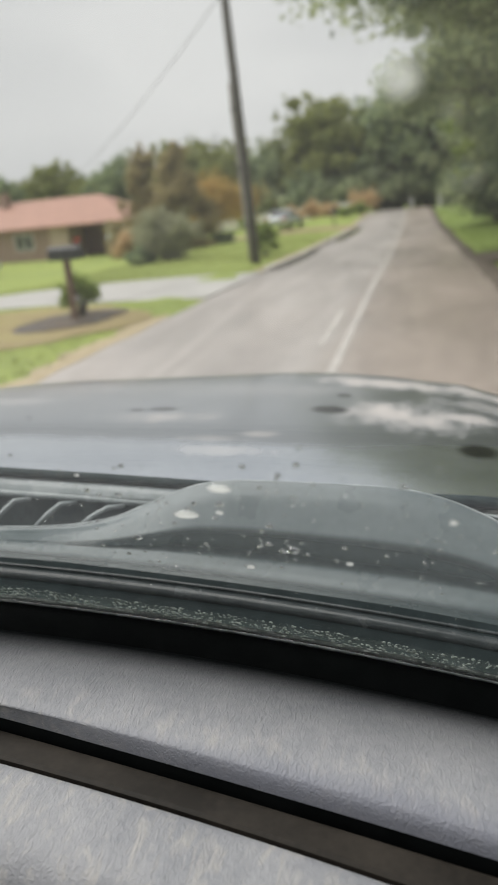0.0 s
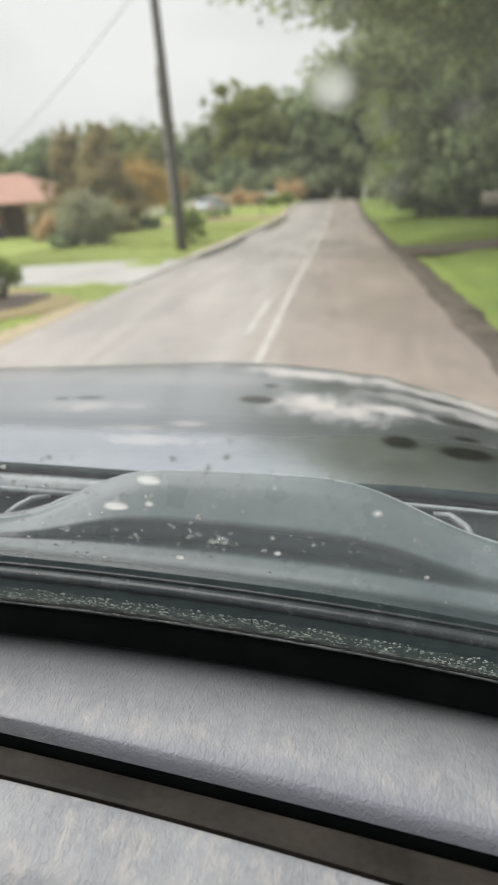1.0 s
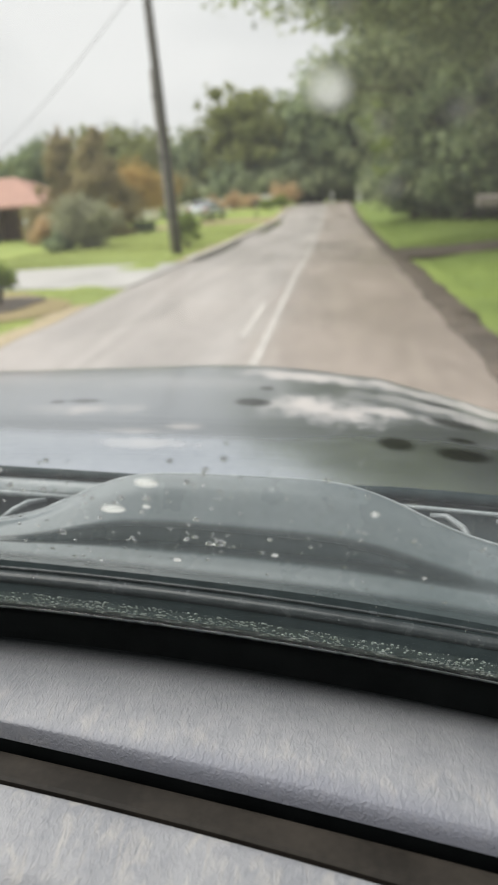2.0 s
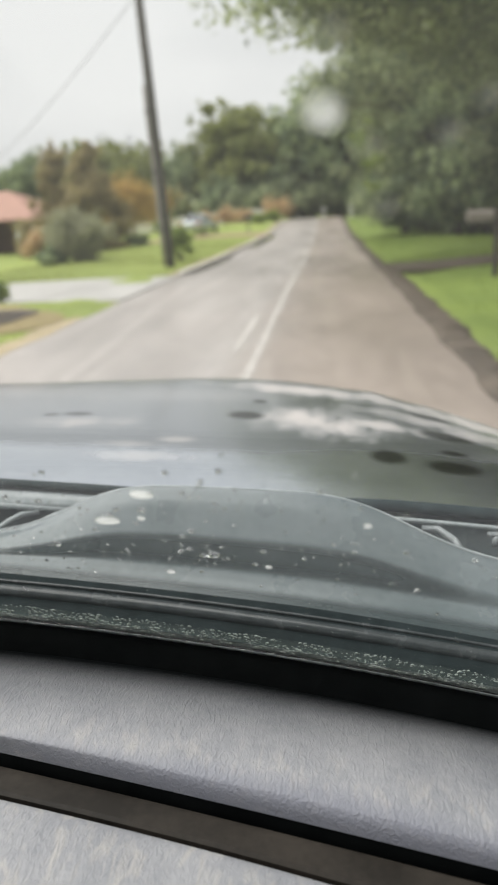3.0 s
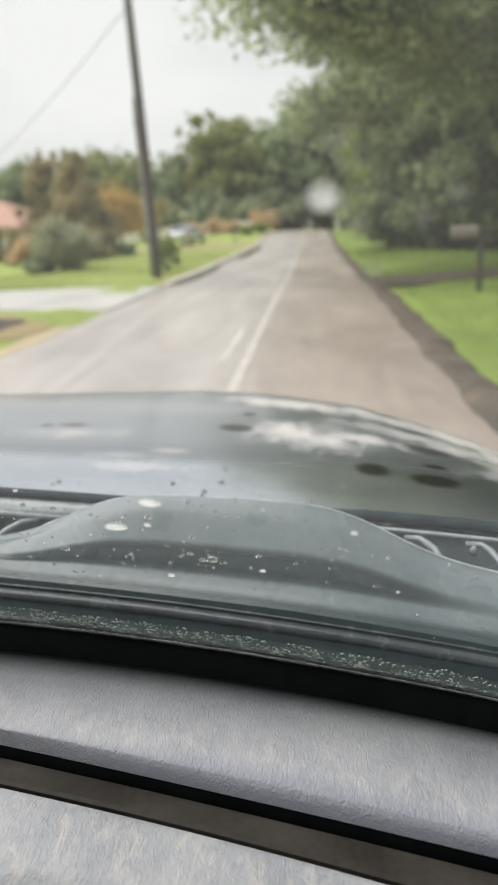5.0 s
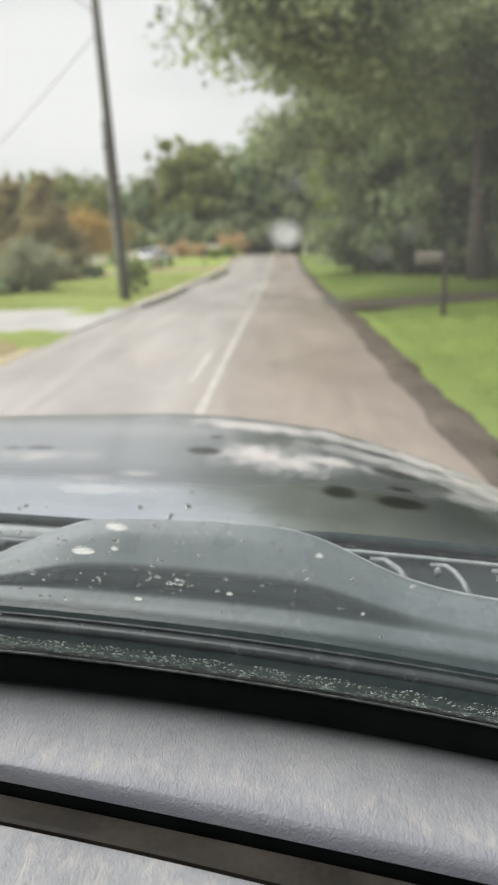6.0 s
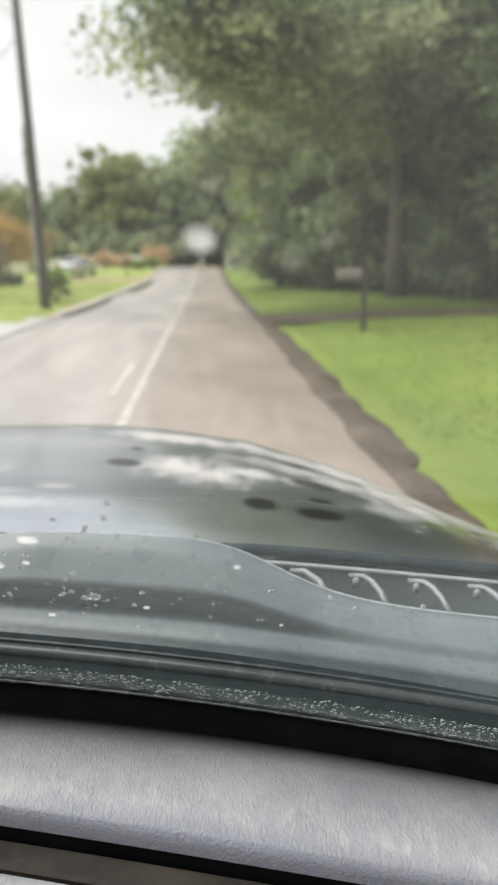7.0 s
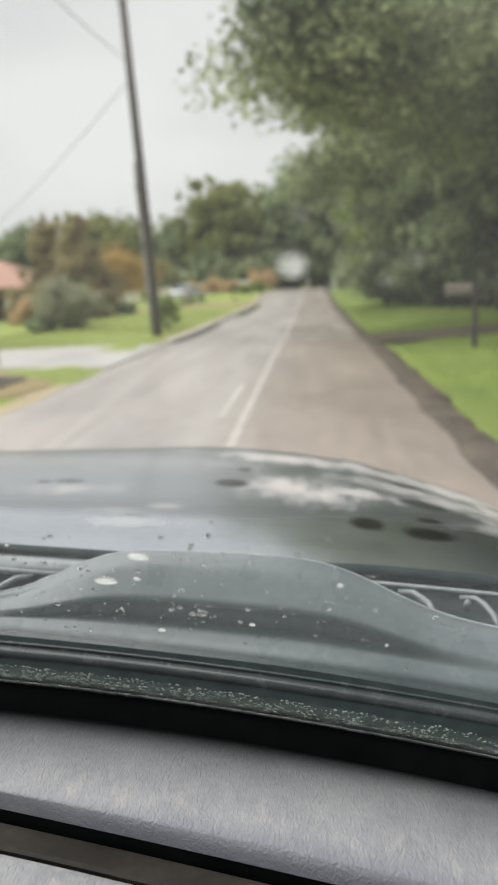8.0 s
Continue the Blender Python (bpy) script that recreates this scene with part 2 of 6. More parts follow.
    rubm.inputs["B"].default_value = (0.42, 0.395, 0.36, 1)
    l.new(nearm.outputs[0], rubm.inputs["Factor"])
    l.new(old, rubm.inputs["A"])
    l.new(rubm.outputs["Result"], mix.inputs["A"])
    # the rounded front lip's shade, facing the cabin, painted in as slate
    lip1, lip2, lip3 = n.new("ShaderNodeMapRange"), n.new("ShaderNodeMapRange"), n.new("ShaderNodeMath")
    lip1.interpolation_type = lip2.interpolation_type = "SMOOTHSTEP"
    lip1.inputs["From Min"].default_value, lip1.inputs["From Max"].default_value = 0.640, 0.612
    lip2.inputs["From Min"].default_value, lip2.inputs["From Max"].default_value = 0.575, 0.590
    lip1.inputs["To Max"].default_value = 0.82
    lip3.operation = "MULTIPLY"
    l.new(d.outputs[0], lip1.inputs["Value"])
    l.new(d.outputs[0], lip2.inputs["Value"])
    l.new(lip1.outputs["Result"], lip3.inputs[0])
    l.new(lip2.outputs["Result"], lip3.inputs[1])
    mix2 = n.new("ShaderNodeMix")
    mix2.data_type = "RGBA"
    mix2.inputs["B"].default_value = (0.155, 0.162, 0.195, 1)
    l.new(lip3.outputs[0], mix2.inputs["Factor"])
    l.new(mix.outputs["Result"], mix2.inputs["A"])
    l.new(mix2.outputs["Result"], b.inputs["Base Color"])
    return m


M["vinyl"] = vinyl()
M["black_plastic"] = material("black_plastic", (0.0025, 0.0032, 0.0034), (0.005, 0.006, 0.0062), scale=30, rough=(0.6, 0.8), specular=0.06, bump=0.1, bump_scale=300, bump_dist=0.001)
M["vent_strip"] = material("dark_brown_plastic", (0.013, 0.011, 0.0085), (0.032, 0.027, 0.0215), scale=14, rough=(0.5, 0.7), specular=0.25)
M["cowl"] = material("wet_grey_cowl_plastic", (0.105, 0.129, 0.134), (0.151, 0.178, 0.185), scale=9, rough=(0.2, 0.34), bump=0.05, bump_scale=24, bump_dist=0.004, bump_stretch=(1.0, 0.3, 0.3))
M["rubber"] = material("wet_black_rubber", (0.010, 0.016, 0.017), (0.022, 0.031, 0.033), scale=30, rough=(0.55, 0.7), specular=0.05)
M["glass"] = glass_material("windscreen_glass", film=0.022)
M["water"] = water_material("rain_water")
M["cloth"] = material("grey_headliner", (0.30, 0.30, 0.31), (0.38, 0.38, 0.39), scale=20, rough=(0.85, 0.95))
M["grass"] = toned_across(material("lawn_grass", (0.185, 0.238, 0.042), (0.30, 0.358, 0.074), scale=0.35, rough=(0.7, 0.9), bump=0.6, bump_scale=25, bump_dist=0.05), 0.5, 2.5, (0.60, 0.68, 0.52))
M["asphalt"] = material("wet_worn_asphalt", (0.245, 0.219, 0.202), (0.415, 0.376, 0.350), stretch=(0.8, 0.3, 1.0), scale=0.7, rough=(0.30, 0.46), bump=0.15, bump_scale=70, bump_dist=0.006, contrast=(0.32, 0.68))
wet_streaks(M["asphalt"], (0.47, 0.43, 0.40), (1.0, 0.07, 1.0), 1.5, 0.48, 0.68, 0.5, 0.22)
wet_streaks(M["asphalt"], (0.17, 0.155, 0.142), (1.0, 0.16, 1.0), 0.9, 0.55, 0.74, 0.42, 0.16)
toned_across(M["asphalt"], -1.3, -0.5, (0.85, 0.785, 0.73))
M["soil"] = material("wet_dark_soil", (0.045, 0.036, 0.028), (0.12, 0.09, 0.065), scale=1.5, rough=(0.45, 0.8), bump=0.6, bump_scale=20, bump_dist=0.03)
M["dirt"] = material("orange_dirt", (0.26, 0.17, 0.10), (0.42, 0.30, 0.20), scale=1.1, rough=(0.6, 0.85), bump=0.4, bump_scale=25, bump_dist=0.02)
M["concrete"] = material("wet_concrete", (0.34, 0.325, 0.305), (0.48, 0.465, 0.44), scale=0.8, rough=(0.35, 0.6), bump=0.15, bump_scale=50, bump_dist=0.005)
M["wood_pole"] = material("weathered_pole_wood", (0.032, 0.026, 0.022), (0.075, 0.06, 0.05), scale=5, rough=(0.6, 0.8), stretch=(6, 6, 0.4), bump=0.4, bump_scale=30, bump_dist=0.01, bump_stretch=(4, 4, 0.2))
M["bark"] = material("bark", (0.05, 0.042, 0.034), (0.12, 0.10, 0.08), scale=3, rough=(0.7, 0.9), bump=0.7, bump_scale=14, bump_dist=0.03)
M["leaf_oak"] = leaf_material("oak_leaf", (0.10, 0.132, 0.07), (0.56, 0.61, 0.35), glow=0.46)
M["leaf_dark"] = leaf_material("wood_leaf", (0.105, 0.150, 0.085), (0.47, 0.54, 0.295), glow=0.5)
M["leaf_light"] = leaf_material("sunny_leaf", (0.18, 0.26, 0.05), (0.34, 0.40, 0.10))
M["leaf_brown"] = leaf_material("autumn_leaf", (0.275, 0.225, 0.105), (0.42, 0.355, 0.18))
M["leaf_orange"] = leaf_material("orange_leaf", (0.40, 0.285, 0.085), (0.60, 0.42, 0.15))
M["leaf_rust"] = leaf_material("rust_orange_leaf", (0.52, 0.37, 0.20), (0.70, 0.53, 0.33))
M["leaf_grey"] = leaf_material("grey_green_leaf", (0.28, 0.285, 0.18), (0.43, 0.43, 0.28))
M["leaf_far"] = leaf_material("hazy_wood_leaf", (0.165, 0.19, 0.066), (0.35, 0.372, 0.135))
M["white_paint"] = material("white_paint", (0.66, 0.66, 0.64), (0.78, 0.78, 0.76), scale=2, rough=(0.4, 0.6))
M["wire"] = material("black_cable", (0.02, 0.02, 0.02), (0.04, 0.04, 0.04), scale=20, rough=(0.5, 0.6))


# ---- mesh helpers ----
def mesh_object(name, verts, faces, mat, parent=None, label="", smooth=True):
    me = bpy.data.meshes.new(name)
    me.from_pydata([tuple(v) for v in verts], [], faces)
    me.update()
    if mat:
        me.materials.append(mat)
    if smooth:
        me.polygons.foreach_set("use_smooth", [True] * len(me.polygons))
    ob = new(name, me)
    if parent:
        ob.parent = parent
        if parent.parent is None and parent.type == "EMPTY":
            ob.matrix_parent_inverse = Matrix.Identity(4)
    if label:
        ob["label"] = label
    return ob


def part(name, bm, mat, parent=None, label="", smooth=False):
    """Links a bmesh as one mesh object."""
    me = bpy.data.meshes.new(name)
    bm.normal_update()
    bm.to_mesh(me)
    bm.free()
    me.materials.append(mat)
    if smooth:
        me.polygons.foreach_set("use_smooth", [True] * len(me.polygons))
    ob = new(name, me)
    if parent:
        ob.parent = parent
    if label:
        ob["label"] = label
    return ob


def thing(name, place=(0, 0, 0), turn=0.0, **tags):
    ob = new(name)
    ob.matrix_basis = pose(*place, 0, 0, turn)
    ob.empty_display_size = 0.2
    return tagged(ob, **tags)


def sheet(fn, nu, nv, thick=None):
    """Vertices and faces of a surface fn(u, v), u and v from 0 to 1, closed into a slab when thick is given."""
    top = [fn(i / nu, j / nv) for j in range(nv + 1) for i in range(nu + 1)]
    w = nu + 1
    faces = [(j * w + i, j * w + i + 1, (j + 1) * w + i + 1, (j + 1) * w + i) for j in range(nv) for i in range(nu)]
    if thick is None:
        return top, faces
    k = len(top)
    verts = top + [(p[0] + thick[0], p[1] + thick[1], p[2] + thick[2]) for p in top]
    faces += [tuple(k + a for a in reversed(q)) for q in faces[:]]
    rim = [i for i in range(w)] + [j * w + nu for j in range(1, nv + 1)] + [nv * w + i for i in range(nu - 1, -1, -1)] + [j * w for j in range(nv - 1, 0, -1)]
    for a, b in zip(rim, rim[1:] + rim[:1]):
        faces.append((b, a, a + k, b + k))
    return verts, faces


def box(bm, x0, y0, z0, x1, y1, z1, bevel=0.0, m=None):
    g = bmesh.ops.create_cube(bm, size=1.0)
    t = Matrix.LocRotScale(((x0 + x1) / 2, (y0 + y1) / 2, (z0 + z1) / 2), None, (abs(x1 - x0), abs(y1 - y0), abs(z1 - z0)))
    bmesh.ops.transform(bm, matrix=(m @ t) if m else t, verts=g["verts"])
    if bevel:
        edges = list({e for v in g["verts"] for e in v.link_edges})
        bmesh.ops.bevel(bm, geom=edges, offset=bevel, segments=2, affect="EDGES", profile=0.7)


def tube(path, radii, sides=8, cap=True):
    """Vertices and faces of a round tube along a path."""
    verts, faces = [], []
    for i, p in enumerate(path):
        p = Vector(p)
        a = Vector(path[max(i - 1, 0)])
        b = Vector(path[min(i + 1, len(path) - 1)])
        d = (b - a).normalized()
        s = d.cross(Vector((0.31, 0.2, 0.93) if abs(d.z) < 0.9 else (1, 0, 0))).normalized()
        q = d.cross(s)
        for k in range(sides):
            an = 2 * math.pi * k / sides
            verts.append(tuple(p + (s * math.cos(an) + q * math.sin(an)) * radii[i]))
    for i in range(len(path) - 1):
        for k in range(sides):
            k2 = (k + 1) % sides
            faces.append((i * sides + k, i * sides + k2, (i + 1) * sides + k2, (i + 1) * sides + k))
    if cap:
        faces.append(tuple(range(sides - 1, -1, -1)))
        faces.append(tuple((len(path) - 1) * sides + k for k in range(sides)))
    return verts, faces


def join(*bits):
    verts, faces = [], []
    for v, f in bits:
        k = len(verts)
        verts += list(v)
        faces += [tuple(a + k for a in q) for q in f]
    return verts, faces


def smooth01(a, b, x):
    t = min(max((x - a) / (b - a), 0.0), 1.0)
    return t * t * (3 - 2 * t)


# ---- ground, road and their edges ----
ROAD_L, ROAD_R = -4.2, 1.42


def ground_z(x, y):
    z = -0.70 * smooth01(-7, -24, x)
    z += 0.10 * smooth01(2.6, 6.0, x) - 0.10 * smooth01(1.62, 2.0, x) * (1 - smooth01(2.2, 3.4, x))
    z += 0.05 * smooth01(-4.1, -5.0, x)
    # the road sags a little, then climbs to a crest
    z += 0.50 * smooth01(50, 80, y) - 0.14 * smooth01(14, 28, y) * (1 - smooth01(46, 66, y))
    if y > 80:
        d = min(y - 80, 120)
        z -= 0.00035 * d * d if d < 60 else 1.26 + 0.042 * (d - 60)
    return z


def wobble(t, s, a):
    return a * (noise.noise(Vector((t * s, 7.3, a * 50))) + 0.5 * noise.noise(Vector((t * s * 3.1, 2.1, a * 50))))


def spaced(near, step, far, grow):
    out, v, st = [0.0], 0.0, step
    while v < far:
        if v >= near:
            st *= grow
        v += st
        out.append(v)
    return out


_sx = spaced(24, 0.5, 900, 1.35)
_sy = spaced(110, 1.0, 1500, 1.35)
gx = sorted({round(-1.2 + v, 3) for v in _sx} | {round(-1.2 - v, 3) for v in _sx})
gy = sorted({round(v, 3) for v in _sy} | {round(-v, 3) for v in spaced(40, 2.0, 900, 1.4)})
gverts = []
for y in gy:
    for x in gx:
        z = ground_z(x, y) + 0.03 * noise.noise(Vector((x * 0.25, y * 0.25, 0)))
        if ROAD_L + 0.1 < x < ROAD_R - 0.1:
            z = ground_z(0, y) - 0.07
        gverts.append((x, y, z))
gw = len(gx)
gfaces = [(j * gw + i, j * gw + i + 1, (j + 1) * gw + i + 1, (j + 1) * gw + i) for j in range(len(gy) - 1) for i in range(gw - 1)]
ground = tagged(mesh_object("ground", gverts, gfaces, M["grass"]), "mown green lawn with yellowing patches after rain", "ground", kind="structure")


def strip_surface(name, left, right, y0, y1, lift, mat, step=0.5, nx=6, label="", category="", follow=True, dip=0.03):
    n = int((y1 - y0) / step)

    def fn(u, v):
        y = y0 + (y1 - y0) * v
        a, b = left(y), right(y)
        x = a + (b - a) * u
        edge = dip * (max(0.0, 1 - 10 * u) + max(0.0, 10 * u - 9))
        return (x, y, (ground_z(x, y) if follow else ground_z(0, y)) + lift - edge)
    v, f = sheet(fn, nx, n)
    return tagged(mesh_object(name, v, f, mat), label, category, kind="structure")


strip_surface("road", lambda y: ROAD_L + wobble(y, 0.35, 0.10), lambda y: ROAD_R + wobble(y + 90, 0.3, 0.04), -120, 260, 0.0, M["asphalt"], 0.5, 24,
              "wet worn grey asphalt road with faded centre line", "road", follow=False, dip=0.0)
M["verge"] = material("sandy_verge", (0.34, 0.27, 0.16), (0.44, 0.36, 0.23), scale=1.3, rough=(0.6, 0.85), bump=0.4, bump_scale=25, bump_dist=0.02)
strip_surface("verge_left", lambda y: -4.50 + wobble(y + 30, 0.5, 0.2) + wobble(y, 3.0, 0.08), lambda y: ROAD_L + 0.06 + wobble(y, 0.35, 0.10), -60, 14.6, 0.008, M["verge"], 0.15, 4, "bare sandy strip along the road's edge", "verge", dip=0.004)
M["mud"] = material("wet_brown_mud", (0.045, 0.035, 0.026), (0.125, 0.097, 0.07), scale=1.3, rough=(0.4, 0.8), bump=0.6, bump_scale=18, bump_dist=0.03)
strip_surface("verge_right", lambda y: ROAD_R - 0.08 + wobble(y + 90, 0.3, 0.04) + wobble(y, 1.7, 0.05), lambda y: 1.80 - 0.06 * smooth01(20, 36, y) + wobble(y + 10, 0.45, 0.24) + wobble(y, 2.6, 0.14), -60, 90, 0.035, M["mud"], 0.2, 5, "wet brown muddy gutter along the road's edge", "verge")


def blob(name, cx, cy, rx, ry, lift, mat, seed, rough=0.25, label="", category="", n=96, kind="structure", zf=None, skew=0.0, freq=None):
    """A flat patch with an uneven outline, lying on the road or lawn."""
    verts, faces = [], []
    rings = (0.0, 0.2, 0.4, 0.5, 0.6, 0.7, 0.8, 0.88, 0.96, 1.0) if zf else (0.0, 0.35, 0.7, 0.992, 1.0)
    amp, freq = rough * min(rx, ry), freq or 0.8 / min(rx, ry)
    # evenly spaced along the outline, however long the patch is
    fine = [(rx * math.cos(a), ry * math.sin(a)) for a in (2 * math.pi * k / 720 for k in range(721))]
    run = [0.0]
    for p, q in zip(fine, fine[1:]):
        run.append(run[-1] + math.hypot(q[0] - p[0], q[1] - p[1]))
    j = 0
    for k in range(n):
        while run[j] < run[-1] * k / n:
            j += 1
        x0, y0 = fine[j]
        w = math.hypot(x0 / rx ** 2, y0 / ry ** 2)
        off = amp * (noise.noise(Vector((x0 * freq, y0 * freq, seed))) + 0.35 * noise.noise(Vector((x0 * freq * 2.7, y0 * freq * 2.7, seed + 9))))
        x0, y0 = x0 + off * x0 / rx ** 2 / w, y0 + off * y0 / ry ** 2 / w
        for q in rings[1:]:
            x, y = cx + q * (x0 + skew * y0), cy + q * y0
            z = (zf(x, y) if zf else ground_z(0, y)) + lift - (0.5 * lift if q == 1.0 else 0)
            verts.append((x, y, z))
    c = len(verts)
    verts.append((cx, cy, (zf(cx, cy) if zf else ground_z(0, cy)) + lift))
    m = len(rings) - 1
    for k in range(n):
        k2 = (k + 1) % n
        faces.append((c, k * m, k2 * m))
        for i in range(m - 1):
            faces.append((k * m + i, k * m + i + 1, k2 * m + i + 1, k2 * m + i))
    return tagged(mesh_object(name, verts, faces, mat, smooth=False), label, category, kind=kind)


M["puddle"] = material("puddle_water", (0.10, 0.088, 0.075), (0.15, 0.132, 0.112), scale=0.6, rough=(0.03, 0.09), specular=0.5, ior=12.0, bump=0.03, bump_scale=9, bump_dist=0.006, bump_stretch=(1.0, 0.5, 1.0))
M["wet"] = material("soaked_asphalt", (0.33, 0.270, 0.220), (0.45, 0.375, 0.300), scale=0.9, rough=(0.10, 0.32), specular=0.5, ior=1.6, bump=0.2, bump_scale=60, bump_dist=0.005)
blob("wet_patch", 0.62, -2.0, 1.75, 6.0, 0.006, M["wet"], 3.0, 0.22, "soaked brown silt washed over the asphalt", "wet patch", zf=lambda x, y: ground_z(0, y) + 0.045 * smooth01(1.25, 1.5, x), n=140)
blob("puddle", -0.44, -2.6, 0.92, 5.0, 0.012, M["puddle"], 5.0, 0.30, "shallow rain puddle on the road mirroring the sky", "puddle", n=140, skew=0.09)
blob("puddle", -3.3, -19.0, 0.9, 8.0, 0.006, M["puddle"], 8.0, 0.2, "long rain puddle along the road's edge", "puddle")
blob("puddle", 0.1, -15.0, 0.5, 6.0, 0.006, M["puddle"], 2.0, 0.2, "long rain puddle in a wheel track", "puddle")
blob("puddle", -3.78, 46.5, 0.30, 8.5, 0.006, M["puddle"], 12.0, 0.3, "rain puddle in the gutter by the kerb", "puddle", n=140)
blob("puddle", -3.96, 27.0, 0.16, 5.5, 0.006, M["puddle"], 14.0, 0.35, "narrow rain puddle in the gutter by the kerb", "puddle", n=140)


M["dry_lawn"] = material("worn_dry_lawn", (0.25, 0.185, 0.085), (0.33, 0.285, 0.115), scale=0.9, rough=(0.7, 0.9), bump=0.6, bump_scale=25, bump_dist=0.04)
blob("worn_lawn", -6.6, 11.6, 2.2, 2.7, 0.03, M["dry_lawn"], 21.0, 0.3, "worn brownish patch of lawn beside the road", "lawn", zf=ground_z)
strip_surface("kerb_verge", lambda y: -4.62 + wobble(y + 50, 0.6, 0.16) + wobble(y, 2.8, 0.07), lambda y: -4.25, 21.4, 78, 0.03, M["verge"], 0.3, 4, "strip of dead orange-brown grass behind the kerb", "verge", dip=0.004)


def flat_area(name, pts, lift, mat, label, category):
    bm = bmesh.new()
    verts = [bm.verts.new((x, y, ground_z(x, y) + lift)) for x, y in pts]
    f = bm.faces.new(verts)
    bmesh.ops.subdivide_edges(bm, edges=bm.edges[:], cuts=6, use_grid_fill=True)
    for v in bm.verts:
        v.co.z = ground_z(v.co.x, v.co.y) + lift + 0.02 * noise.noise(v.co * 0.7)
    g = bmesh.ops.extrude_face_region(bm, geom=bm.faces[:])
    bmesh.ops.translate(bm, vec=(0, 0, -0.1), verts=[e for e in g["geom"] if isinstance(e, bmesh.types.BMVert)])
    bmesh.ops.recalc_face_normals(bm, faces=bm.faces[:])
    return tagged(part(name, bm, mat), label, category, kind="structure")


flat_area("driveway", [(-4.15, -8.6), (-4.15, -4.6), (-14, -5.4), (-14, -8.2)], 0.03, M["concrete"], "pale wet concrete driveway across the lawn", "driveway")
flat_area("driveway", [(-4.15, 14.7), (-4.15, 21.2), (-20, 19.3), (-20, 15.5)], 0.03, M["concrete"], "pale wet concrete driveway across the lawn", "driveway")
flat_area("driveway", [(1.75, 0.6), (1.75, 3.4), (14, 6.0), (14, 4.2)], 0.06, M["dirt"], "orange dirt drive through the grass", "driveway")
flat_area("driveway", [(1.72, 19.3), (1.72, 22.9), (12, 24.0), (12, 22.4)], 0.05, M["mud"], "muddy brown drive into the woods", "driveway")
flat_area("driveway", [(-4.3, 53.0), (-4.3, 56.0), (-16, 56.4), (-16, 53.6)], 0.06, M["dirt"], "sandy driveway across the lawn", "driveway")

# centre line, worn
M["line_paint"] = material("worn_line_paint", (0.36, 0.335, 0.31), (0.53, 0.50, 0.465), scale=2.2, rough=(0.4, 0.6), contrast=(0.3, 0.7))
for x0, y0, y1 in ((-0.84, -40, -9), (-0.84, 4.0, 86)):
    strip_surface("centre_line", lambda y: x0 - 0.05 + wobble(y, 2.0, 0.012), lambda y: x0 + 0.05 + wobble(y + 5, 2.0, 0.012), y0, y1, 0.006, M["line_paint"], 0.5, 2, "worn pale painted line", "road marking", follow=False, dip=0.0)
for i in range(6):
    y = 8.8 + 12.2 * i
    strip_surface("centre_dash", lambda t: -1.18 + wobble(t, 2.0, 0.012), lambda t: -1.07 + wobble(t + 5, 2.0, 0.012), y, y + 3.1, 0.006, M["line_paint"], 0.5, 2, "worn pale painted dash", "road marking", follow=False, dip=0.0)

# kerb on the left, from the second drive on
kerb = thing("kerb", (0, 0, 0), label="low pale concrete kerb along the lawn", category="kerb", kind="structure")
bm = bmesh.new()
box(bm, -0.09, 0.01, -0.10, 0.09, 1.99, 0.11, 0.02)
M["kerb"] = material("pale_kerb_concrete", (0.44, 0.41, 0.375), (0.60, 0.57, 0.53), scale=1.5, rough=(0.4, 0.65), bump=0.2, bump_scale=40, bump_dist=0.006, per_object=0.2)
kerb_mesh = part("kerb_stone", bm, M["kerb"], kerb)
kerb_mesh.location = (-4.2, 21.4, ground_z(0, 21.4))
for i in range(1, 29):
    if i == 16 or i == 17:
        continue
    k = new("kerb_stone", kerb_mesh.data)
    k.parent = kerb
    y = 21.4 + 2.0 * i
    k.location = (-4.2 + wobble(y, 0.2, 0.04), y, ground_z(0, y))


# ---- trees ----
def leaf_cloud(rng, centres, radii, count, size):
    """Leaves as small bent quads, in drooping sprays of uneven size and density."""
    c, r = np.asarray(centres, dtype=float), np.asarray(radii, dtype=float)
    k = len(c)
    ax = rng.normal(size=(k, 3)) * np.array([1.0, 1.0, 0.45]) - np.array([0, 0, 0.3])
    ax /= np.linalg.norm(ax, axis=1)[:, None]
    side = np.cross(ax, np.array([0.0, 0.0, 1.0])) + 1e-6
    side /= np.linalg.norm(side, axis=1)[:, None]
    up = np.cross(side, ax)
    share = r ** 2 * (0.4 + 1.2 * rng.random(k))
    idx = rng.choice(k, count, p=share / share.sum())
    g = np.clip(rng.normal(size=(count, 3)), -2.1, 2.1)
    rr = r[idx][:, None]
    p = c[idx] + ax[idx] * g[:, :1] * rr * 0.72 + side[idx] * g[:, 1:2] * rr * 0.42 + up[idx] * g[:, 2:] * rr * 0.34
    a = rng.normal(size=(count, 3)) + ax[idx] * 0.5
    a /= np.linalg.norm(a, axis=1)[:, None]
    b = np.cross(a, rng.normal(size=(count, 3)))
    b /= np.linalg.norm(b, axis=1)[:, None] + 1e-9
    s = size * (0.5 + 1.0 * rng.random((count, 1)))
    quad = np.stack([p - a * s, p + b * s * 0.45, p + a * s, p - b * s * 0.45], axis=1)
    return quad.reshape(-1, 3)


